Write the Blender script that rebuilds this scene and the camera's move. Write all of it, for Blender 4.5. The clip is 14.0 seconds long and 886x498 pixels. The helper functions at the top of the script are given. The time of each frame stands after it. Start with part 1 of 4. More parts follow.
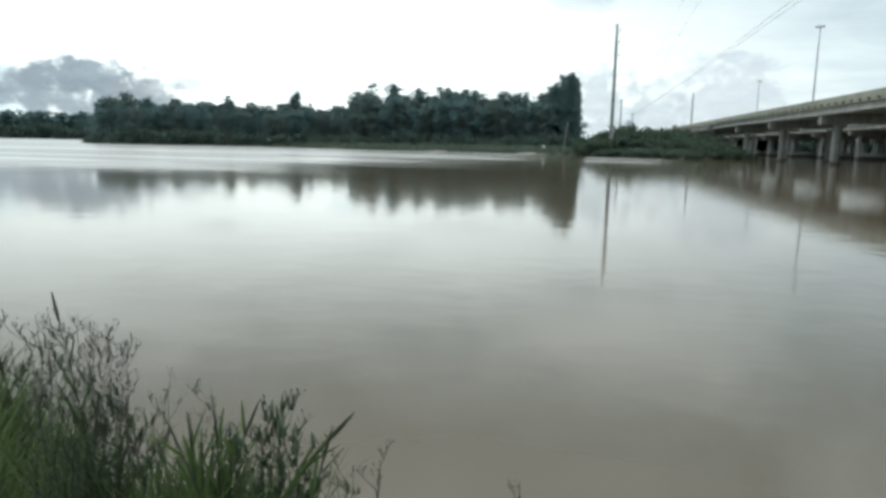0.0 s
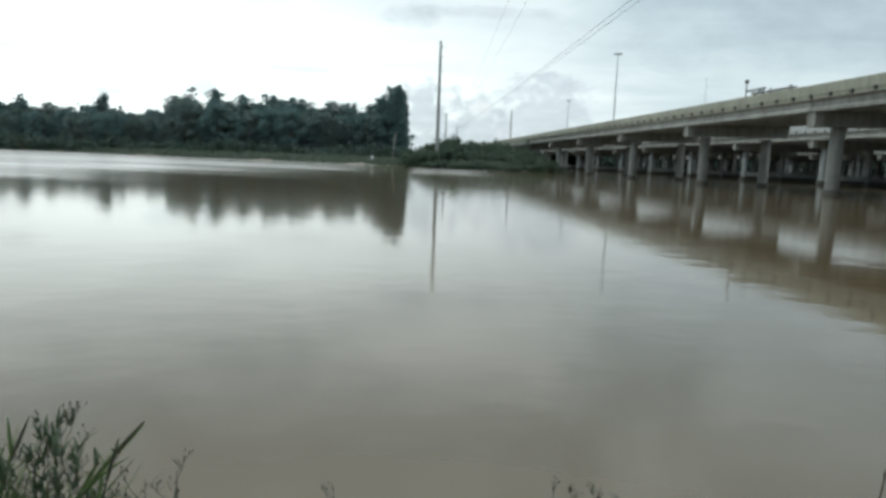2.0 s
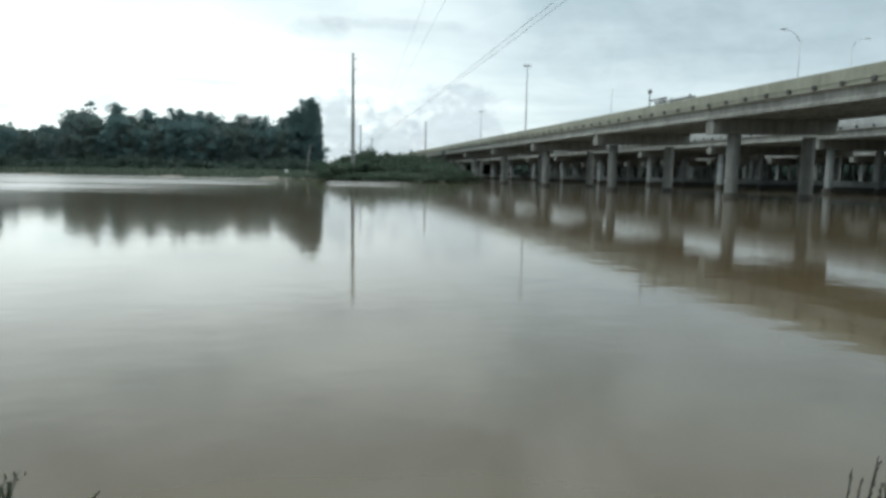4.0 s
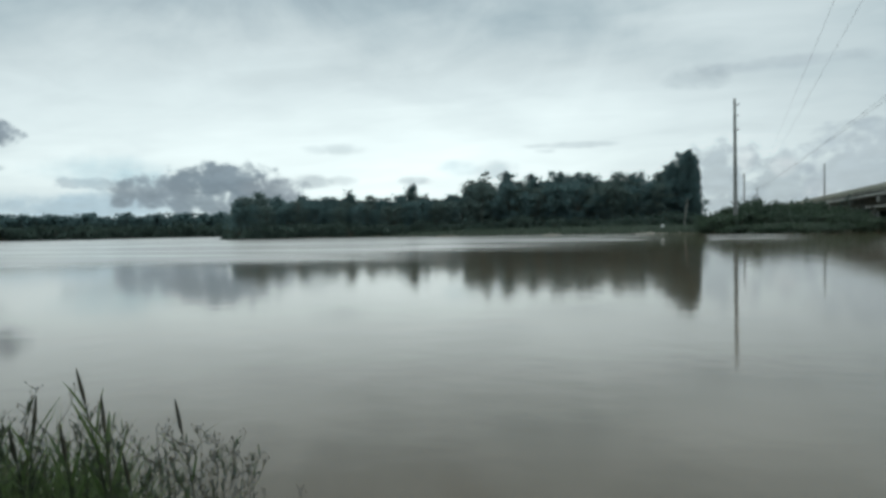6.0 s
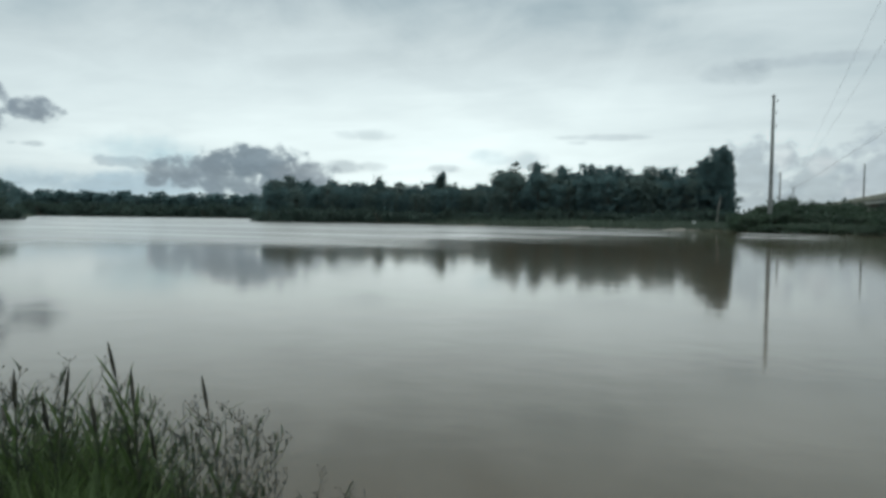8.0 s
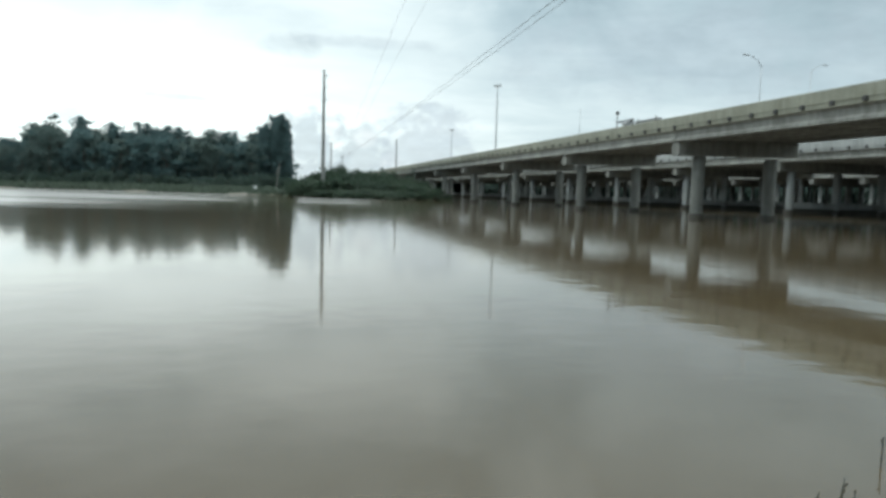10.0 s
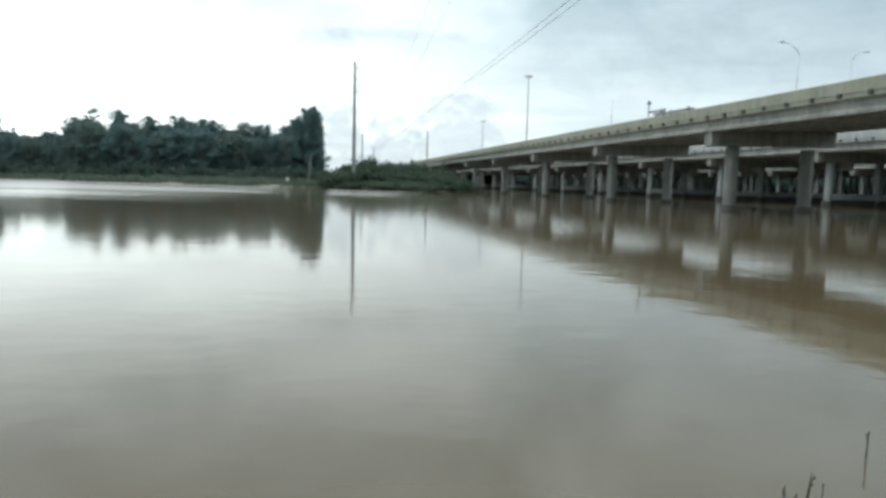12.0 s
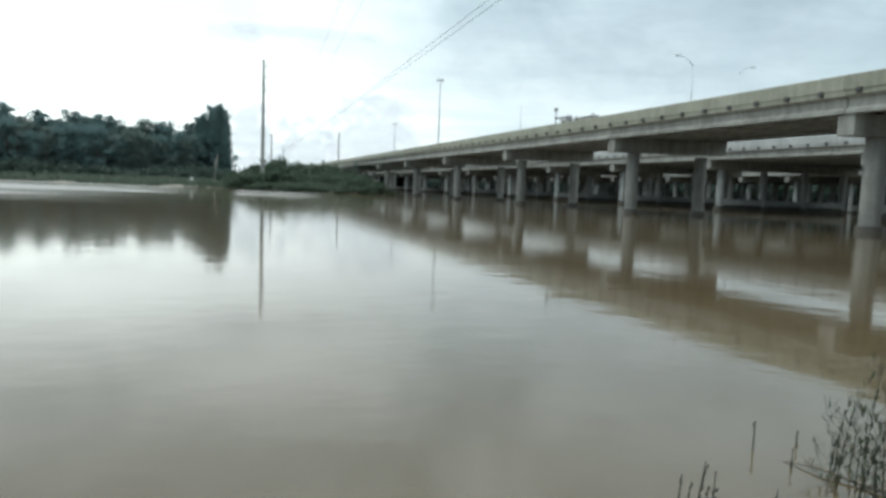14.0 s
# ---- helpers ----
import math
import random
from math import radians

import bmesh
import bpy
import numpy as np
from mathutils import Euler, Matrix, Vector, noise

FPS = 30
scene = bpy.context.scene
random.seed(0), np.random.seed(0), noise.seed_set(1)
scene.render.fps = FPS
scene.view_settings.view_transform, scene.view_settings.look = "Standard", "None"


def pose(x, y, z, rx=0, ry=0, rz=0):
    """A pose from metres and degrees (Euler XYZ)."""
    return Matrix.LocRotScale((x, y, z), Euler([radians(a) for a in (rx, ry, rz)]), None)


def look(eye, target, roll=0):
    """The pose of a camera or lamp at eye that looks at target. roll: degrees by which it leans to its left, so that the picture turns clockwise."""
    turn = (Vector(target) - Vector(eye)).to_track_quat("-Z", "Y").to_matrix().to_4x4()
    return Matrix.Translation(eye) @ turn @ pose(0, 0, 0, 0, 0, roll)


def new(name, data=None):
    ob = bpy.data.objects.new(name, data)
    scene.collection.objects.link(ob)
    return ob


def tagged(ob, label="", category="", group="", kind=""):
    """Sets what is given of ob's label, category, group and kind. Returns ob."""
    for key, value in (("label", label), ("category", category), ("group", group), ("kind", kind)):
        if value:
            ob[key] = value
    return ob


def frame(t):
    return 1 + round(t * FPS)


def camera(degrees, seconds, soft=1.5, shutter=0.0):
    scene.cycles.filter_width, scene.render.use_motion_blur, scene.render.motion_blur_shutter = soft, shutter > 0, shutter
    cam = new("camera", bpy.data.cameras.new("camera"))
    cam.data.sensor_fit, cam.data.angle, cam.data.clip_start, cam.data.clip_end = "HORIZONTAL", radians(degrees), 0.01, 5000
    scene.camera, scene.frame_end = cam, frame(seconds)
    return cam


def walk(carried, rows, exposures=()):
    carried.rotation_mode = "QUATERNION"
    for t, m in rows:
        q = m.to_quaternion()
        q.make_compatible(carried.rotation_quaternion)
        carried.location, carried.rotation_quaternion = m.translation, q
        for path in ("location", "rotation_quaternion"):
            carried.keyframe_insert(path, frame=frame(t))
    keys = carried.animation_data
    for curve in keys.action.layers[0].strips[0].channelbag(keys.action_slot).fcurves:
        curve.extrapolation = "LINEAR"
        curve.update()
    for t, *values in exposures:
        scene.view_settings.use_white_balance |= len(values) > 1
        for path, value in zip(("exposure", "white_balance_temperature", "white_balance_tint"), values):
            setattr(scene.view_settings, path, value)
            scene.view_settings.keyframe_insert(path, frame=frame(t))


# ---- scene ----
# ---- camera: held in the hand at the water's edge, turning, with a short sidestep ----
cam = camera(66.61, 14.0, 3.4)
# seconds, place, yaw, pitch, roll
PATH = [
    (0.0, -0.06, 0.00, 1.68, 13.77, -8.83, -1.17),
    (0.5, -0.03, 0.00, 1.67, 10.66, -5.84, 0.06),
    (1.0, -0.01, 0.00, 1.65, 6.95, -8.24, 0.35),
    (1.5, 0.02, 0.00, 1.64, 11.24, -8.40, 2.23),
    (1.7, 0.03, 0.00, 1.64, 5.00, -8.05, 0.45),
    (2.0, 0.04, 0.00, 1.63, -0.52, -7.53, -2.21),
    (2.5, 0.07, 0.00, 1.62, 0.64, -6.58, -1.60),
    (2.7, 0.08, 0.00, 1.61, 1.30, -7.01, -2.25),
    (3.5, -0.06, 0.11, 1.63, -2.60, -6.90, -2.20),
    (4.3, -0.24, 0.25, 1.65, -9.00, -5.60, -0.60),
    (4.6, -0.29, 0.29, 1.65, -5.20, -4.50, 0.75),
    (4.8, -0.30, 0.30, 1.65, 1.25, -3.41, 1.83),
    (5.0, -0.30, 0.30, 1.65, 9.12, -1.73, 2.97),
    (5.5, -0.30, 0.30, 1.65, 19.25, -0.91, 2.58),
    (6.0, -0.30, 0.30, 1.65, 23.33, -1.61, 1.15),
    (6.5, -0.30, 0.30, 1.65, 26.29, -2.00, 1.83),
    (7.0, -0.30, 0.30, 1.65, 29.12, -2.32, 1.19),
    (7.5, -0.30, 0.30, 1.65, 29.52, -3.49, 1.03),
    (8.0, -0.30, 0.30, 1.65, 25.70, -2.57, -0.78),
    (8.5, -0.30, 0.30, 1.65, 13.80, -2.21, -0.48),
    (9.0, -0.30, 0.30, 1.65, 1.12, -3.65, -0.92),
    (9.2, -0.30, 0.30, 1.65, -2.38, -3.55, -1.69),
    (9.6, -0.26, 0.29, 1.65, -7.60, -4.00, -1.80),
    (10.3, -0.05, 0.24, 1.65, -10.60, -5.40, -1.60),
    (11.3, 0.18, 0.18, 1.65, -7.93, -6.49, -1.31),
    (11.5, 0.18, 0.18, 1.65, -7.42, -5.95, -1.63),
    (12.0, 0.18, 0.18, 1.65, -7.45, -5.58, -1.50),
    (12.5, 0.18, 0.18, 1.65, -5.67, -4.20, -1.55),
    (13.0, 0.18, 0.18, 1.65, -7.37, -5.81, -2.04),
    (13.5, 0.18, 0.18, 1.65, -9.92, -6.77, -2.55),
    (14.0, 0.18, 0.18, 1.65, -14.87, -5.16, -2.15),
]
EXPOSURE = [(0.0, 0.22, 6350, 7), (1.0, 0.06, 6350, 7), (1.5, 0.22, 6350, 7), (2.0, 0.12, 6350, 7), (2.7, 0.23, 6300, 6), (4.8, -0.02, 6300, 6), (5.5, -0.38, 6200, 5), (6.5, -0.40, 6200, 5), (8.0, -0.44, 6200, 5), (8.55, -0.52, 6200, 5), (9.2, -0.02, 6250, 5), (11.3, 0.26, 6350, 7), (12.0, 0.34, 6350, 7), (13.0, 0.19, 6350, 7), (13.5, 0.27, 6350, 7), (14.0, 0.40, 6350, 7)]
walk(cam, [(t, pose(x, y, z, 90 + p, r, a)) for t, x, y, z, a, p, r in PATH], EXPOSURE)


# ---- node helpers ----
class Nodes:
    """Short ways to write a node tree."""

    def __init__(self, tree):
        self.tree = tree
        tree.nodes.clear()

    def add(self, kind, **inputs):
        n = self.tree.nodes.new(kind)
        for k, v in inputs.items():
            self.put(n, k, v)
        return n

    def put(self, n, k, v):
        sock = n.inputs[int(k[1:])] if k[0] == "_" and k[1:].isdigit() else n.inputs[k.replace("__", " ")]
        if isinstance(v, bpy.types.NodeSocket):
            self.tree.links.new(v, sock)
        else:
            sock.default_value = v

    def math(self, op, a, b=0.0, c=0.0, clamp=False):
        n = self.tree.nodes.new("ShaderNodeMath")
        n.operation, n.use_clamp = op, clamp
        for i, v in enumerate((a, b, c)):
            self.put(n, "_%d" % i, v)
        return n.outputs[0]

    def smooth(self, v, lo, hi, to0=0.0, to1=1.0):
        n = self.tree.nodes.new("ShaderNodeMapRange")
        n.interpolation_type = "SMOOTHSTEP"
        for k, x in zip(("Value", "From Min", "From Max", "To Min", "To Max"), (v, lo, hi, to0, to1)):
            self.put(n, k.replace(" ", "__"), x)
        return n.outputs[0]

    def mix(self, f, a, b, blend="MIX"):
        n = self.tree.nodes.new("ShaderNodeMix")
        n.data_type, n.blend_type = "RGBA", blend
        for i, v in ((0, f), (6, a), (7, b)):
            if isinstance(v, bpy.types.NodeSocket):
                self.tree.links.new(v, n.inputs[i])
            else:
                n.inputs[i].default_value = v if i == 0 else (*v, 1.0) if len(v) == 3 else v
        return n.outputs[2]

    def noise(self, vec, scale, detail=3.0, rough=0.55, warp=0.0):
        n = self.add("ShaderNodeTexNoise", Scale=scale, Detail=detail, Roughness=rough, Distortion=warp)
        if vec is not None:
            self.put(n, "Vector", vec)
        return n.outputs[0]

    def scaled(self, vec, x, y, z):
        n = self.tree.nodes.new("ShaderNodeVectorMath")
        n.operation = "MULTIPLY"
        self.put(n, "_0", vec)
        n.inputs[1].default_value = (x, y, z)
        return n.outputs[0]


# ---- world: a bright overcast evening sky with broken low clouds ----
SUN_ELEVATION, SUN_AZIMUTH = 52.0, -25.0
world = bpy.data.worlds.new("overcast_sky")
scene.world = world
world.use_nodes = True
W = Nodes(world.node_tree)
way = W.add("ShaderNodeTexCoord").outputs["Generated"]
xyz = W.add("ShaderNodeSeparateXYZ", Vector=way).outputs
azimuth = W.math("MULTIPLY", W.math("ARCTAN2", xyz[0], xyz[1]), 57.29578)
height = W.math("MULTIPLY", W.math("ARCSINE", xyz[2]), 57.29578)
sky = W.tree.nodes.new("ShaderNodeTexSky")
sky.sky_type, sky.sun_disc = "NISHITA", False
sky.sun_elevation, sky.sun_rotation = radians(SUN_ELEVATION), radians(SUN_AZIMUTH)
sky.air_density, sky.dust_density = 1.0, 2.0
# the layer of cloud, flattened towards the horizon as a real layer is
low = W.math("ADD", W.math("MAXIMUM", xyz[2], 0.0), 0.10)
flat = W.add("ShaderNodeCombineXYZ", X=W.math("DIVIDE", xyz[0], low), Y=W.math("DIVIDE", xyz[1], low), Z=0.0).outputs[0]
big = W.noise(flat, 0.55, 4.0, 0.5, 0.6)
fine = W.noise(W.scaled(flat, 1.0, 1.6, 1.0), 1.7, 6.0, 0.6, 0.8)
# brighter towards the low sun behind the cloud
da = W.math("DIVIDE", W.math("ADD", azimuth, 29.0), 40.0)
de = W.math("DIVIDE", W.math("SUBTRACT", height, 5.5), 11.5)
glow = W.math("EXPONENT", W.math("MULTIPLY", W.math("ADD", W.math("MULTIPLY", da, da), W.math("MULTIPLY", de, de)), -1.0))
bright = W.math("ADD", W.smooth(height, 2.0, 22.0, 0.66, 0.53), W.math("MULTIPLY", glow, 0.74))
bright = W.math("ADD", bright, W.math("MULTIPLY", W.math("SUBTRACT", big, 0.5), 0.62))
bright = W.math("ADD", bright, W.math("MULTIPLY", W.math("SUBTRACT", fine, 0.5), 0.22))
mottle = W.noise(W.scaled(way, 1.0, 1.0, 1.6), 3.4, 5.0, 0.55, 0.7)
bright = W.math("ADD", bright, W.math("MULTIPLY", W.math("MULTIPLY", W.math("SUBTRACT", mottle, 0.5), 1.0), W.smooth(height, 6.0, 20.0)))
bright = W.math("ADD", bright, W.smooth(height, 20.0, 52.0, 0.0, 1.35))
tone = W.mix(W.smooth(bright, 0.45, 1.0), (0.755, 0.95, 1.035), (0.91, 0.995, 1.0))
tone = W.mix(W.smooth(height, 17.0, 40.0), tone, (0.82, 0.985, 1.07))
tone = W.mix(W.smooth(bright, 0.95, 1.35), tone, (0.925, 1.0, 0.985))
layer = W.mix(1.0, tone, W.add("ShaderNodeCombineXYZ", X=bright, Y=bright, Z=bright).outputs[0], "MULTIPLY")
puff = W.noise(way, 16.0, 5.0, 0.55, 0.4)
puff2 = W.noise(W.scaled(way, 1, 1, 2.2), 30.0, 5.0, 0.6)
edge = W.math("ADD", W.math("MULTIPLY", W.math("SUBTRACT", puff, 0.5), 4.2), W.math("MULTIPLY", W.math("SUBTRACT", puff2, 0.5), 1.0))
crisp = W.math("ADD", W.math("MULTIPLY", W.math("SUBTRACT", W.noise(W.scaled(way, 1, 1, 1.2), 34.0, 3.5, 0.5, 0.3), 0.5), 4.6), W.math("SUBTRACT", W.math("MULTIPLY", W.math("SUBTRACT", puff2, 0.5), 1.6), 0.22))
# low clouds: azimuth, height, half width, half height in degrees, share, colour, outer and inner edge
for a, h, wa, wh, share, colour, lo, hi in (
    (-49.5, 5.0, 4.5, 1.3, 0.40, (0.50, 0.74, 0.85), 1.5, 0.1),
    (-47.0, 4.4, 2.2, 0.8, 0.45, (0.48, 0.74, 0.86), 1.4, 0.2),
    (-21.5, 5.2, 1.8, 0.7, 0.40, (0.54, 0.75, 0.85), 1.4, 0.2),
    (-52.0, 2.2, 9.0, 1.2, 0.5, (0.43, 0.60, 0.71), 1.5, 0.1),
    (-50.5, 4.0, 2.4, 0.45, 0.55, (0.36, 0.45, 0.52), 1.3, 0.4),
    (-50.0, 2.4, 6.0, 0.9, 0.5, (0.40, 0.54, 0.64), 1.5, 0.1),
    (-45.8, 4.3, 1.6, 0.55, 0.75, (0.30, 0.36, 0.41), 1.25, 0.5),
    (-41.6, 2.9, 5.6, 1.5, 0.92, (0.27, 0.335, 0.39), 1.35, 0.45),
    (-41.4, 4.35, 4.2, 1.25, 0.95, (0.235, 0.295, 0.35), 1.25, 0.55),
    (-46.4, 3.5, 2.8, 1.3, 0.85, (0.275, 0.335, 0.39), 1.3, 0.45),
    (-37.2, 3.9, 2.4, 0.85, 0.80, (0.31, 0.36, 0.41), 1.25, 0.5),
    (-62.6, 7.9, 2.6, 1.4, 0.95, (0.25, 0.305, 0.355), 1.3, 0.5),
    (-60.2, 7.1, 2.2, 0.95, 0.92, (0.26, 0.315, 0.365), 1.25, 0.5),
    (-59.0, 8.4, 0.75, 0.6, 0.92, (0.27, 0.32, 0.37), 1.3, 0.5),
    (-57.2, 7.4, 1.7, 0.8, 0.92, (0.27, 0.32, 0.37), 1.3, 0.5),
    (-60.0, 5.0, 0.8, 0.25, 0.7, (0.33, 0.39, 0.44), 1.3, 0.4),
    (-57.2, 5.0, 1.0, 0.22, 0.55, (0.38, 0.44, 0.48), 1.3, 0.4),
    (-32.0, 6.9, 2.6, 0.45, 0.40, (0.48, 0.56, 0.60), 1.5, 0.2),
    (-13.0, 6.8, 3.6, 0.28, 0.45, (0.50, 0.56, 0.60), 1.4, 0.2),
    (-14.6, 6.4, 1.0, 0.2, 0.45, (0.48, 0.54, 0.58), 1.4, 0.2),
    (-18.8, 5.0, 2.2, 0.75, 0.5, (0.48, 0.58, 0.64), 1.4, 0.2),
    (-25.6, 4.2, 1.3, 0.4, 0.5, (0.42, 0.48, 0.53), 1.4, 0.3),
    (-34.4, 4.2, 1.5, 0.55, 0.6, (0.42, 0.48, 0.52), 1.4, 0.3),
    (-31.5, 4.3, 1.2, 0.4, 0.4, (0.46, 0.52, 0.56), 1.4, 0.3),
    (-0.9, 2.8, 2.5, 3.1, 0.70, (0.455, 0.525, 0.575), 1.25, 0.45),
    (3.0, 2.2, 2.4, 3.0, 0.70, (0.47, 0.54, 0.585), 1.25, 0.45),
    (3.6, 4.4, 1.0, 0.8, 0.5, (0.88, 0.94, 0.96), 1.4, 0.3),
    (0.9, 4.9, 0.7, 1.0, 0.5, (0.88, 0.94, 0.96), 1.4, 0.3),
    (5.6, 2.2, 0.9, 1.2, 0.45, (0.88, 0.94, 0.96), 1.4, 0.3),
    (9.0, 3.2, 3.6, 3.5, 0.62, (0.48, 0.545, 0.60), 1.3, 0.4),
    (-2.6, 11.5, 2.4, 0.9, 0.42, (0.40, 0.47, 0.51), 1.4, 0.3),
    (3.0, 11.9, 6.0, 0.5, 0.34, (0.44, 0.50, 0.55), 1.4, 0.2),
    # broad dark cloud above the view, added to darken the near water's reflection
    (-34.0, 30.0, 26.0, 9.0, 0.70, (0.42, 0.485, 0.53), 2.6, -0.9),
    (30.0, 11.0, 16.0, 3.5, 0.40, (0.44, 0.50, 0.55), 1.55, 0.15),
):
    u = W.math("DIVIDE", W.math("SUBTRACT", azimuth, a), wa)
    v = W.math("DIVIDE", W.math("SUBTRACT", height, h), wh)
    r = W.math("ADD", W.math("ADD", W.math("MULTIPLY", u, u), W.math("MULTIPLY", v, v)), crisp if hi > 0.3 else edge)
    layer = W.mix(W.smooth(r, lo + 0.3, hi - 0.3, 0.0, share), layer, W.mix(W.smooth(puff2, 0.3, 0.7), colour, tuple(min(1.0, c * 1.22) for c in colour)))
ten = W.mix(1.0, layer, (10.0, 10.0, 10.0), "MULTIPLY")
above = W.mix(0.93, sky.outputs[0], ten)
ground_tone = W.mix(W.smooth(height, -3.0, -0.2), (1.2, 1.2, 1.1), above)
back = W.add("ShaderNodeBackground", Color=ground_tone, Strength=0.1)
W.tree.links.new(back.outputs[0], W.add("ShaderNodeOutputWorld").inputs[0])

sun = new("sun", bpy.data.lights.new("sun", "SUN"))
sun.data.energy, sun.data.angle, sun.data.color = 0.55, radians(45), (1.0, 0.95, 0.88)
sa, se = radians(SUN_AZIMUTH), radians(SUN_ELEVATION)
sun.matrix_world = look((math.sin(sa) * math.cos(se) * 50, math.cos(sa) * math.cos(se) * 50, math.sin(se) * 50), (0, 0, 0))


# ---- materials ----
def material(name, tones, scale=4.0, fine=40.0, rough=0.8, bump=0.15, streak=0.0, metal=0.0, vary=0.15, stretch=(1, 1, 1), spec=0.5):
    """Two tones mixed by broad stains and fine grain, with fine relief; vary: by object."""
    m = bpy.data.materials.new(name)
    m.use_nodes = True
    N = Nodes(m.node_tree)
    co = N.scaled(N.add("ShaderNodeTexCoord").outputs["Object"], *stretch)
    info = N.tree.nodes.new("ShaderNodeObjectInfo").outputs["Random"]
    stain = N.noise(co, scale, 5.0, 0.6, 0.4)
    grain = N.noise(co, fine, 4.0, 0.65)
    f = N.math("ADD", N.math("MULTIPLY", N.math("SUBTRACT", stain, 0.5), 2.2), N.math("MULTIPLY", N.math("SUBTRACT", grain, 0.5), 1.2))
    f = N.math("ADD", f, N.math("MULTIPLY", N.math("SUBTRACT", info, 0.5), vary * 4))
    if streak:
        run = N.noise(N.scaled(co, 2.2, 2.2, 0.12), 1.0, 5.0, 0.6)
        f = N.math("ADD", f, N.math("MULTIPLY", N.math("SUBTRACT", run, 0.5), streak * 4))
    f = N.math("ADD", f, 0.5, clamp=True)
    colour = N.mix(f, tones[0], tones[1])
    b = N.add("ShaderNodeBump", Strength=bump, Distance=0.05, Height=grain).outputs[0]
    p = N.add("ShaderNodeBsdfPrincipled", Base__Color=colour, Roughness=rough, Metallic=metal, Normal=b)
    p.inputs["Specular IOR Level"].default_value = spec
    N.tree.links.new(p.outputs[0], N.add("ShaderNodeOutputMaterial").inputs[0])
    return m


def leaf_material(name, dark, light, scale=0.35):
    """Leaves: each clump a tone of its own, some light through them."""
    m = bpy.data.materials.new(name)
    m.use_nodes = True
    N = Nodes(m.node_tree)
    co = N.add("ShaderNodeTexCoord").outputs["Object"]
    info = N.tree.nodes.new("ShaderNodeObjectInfo").outputs["Random"]
    isle = N.tree.nodes.new("ShaderNodeNewGeometry").outputs["Random Per Island"]
    f = N.math("ADD", N.math("ADD", N.math("MULTIPLY", isle, 0.2), 0.16), N.math("MULTIPLY", N.noise(co, scale, 3.0), 0.6))
    f = N.math("ADD", f, N.math("MULTIPLY", N.math("SUBTRACT", info, 0.6), 0.5), clamp=True)
    colour = N.mix(f, dark, light)
    p = N.add("ShaderNodeBsdfPrincipled", Base__Color=colour, Roughness=0.75)
    p.inputs["Specular IOR Level"].default_value = 0.6
    t = N.add("ShaderNodeBsdfTranslucent", Color=colour)
    s = N.add("ShaderNodeMixShader", _0=0.48, _1=p.outputs[0], _2=t.outputs[0])
    N.tree.links.new(s.outputs[0], N.add("ShaderNodeOutputMaterial").inputs[0])
    return m


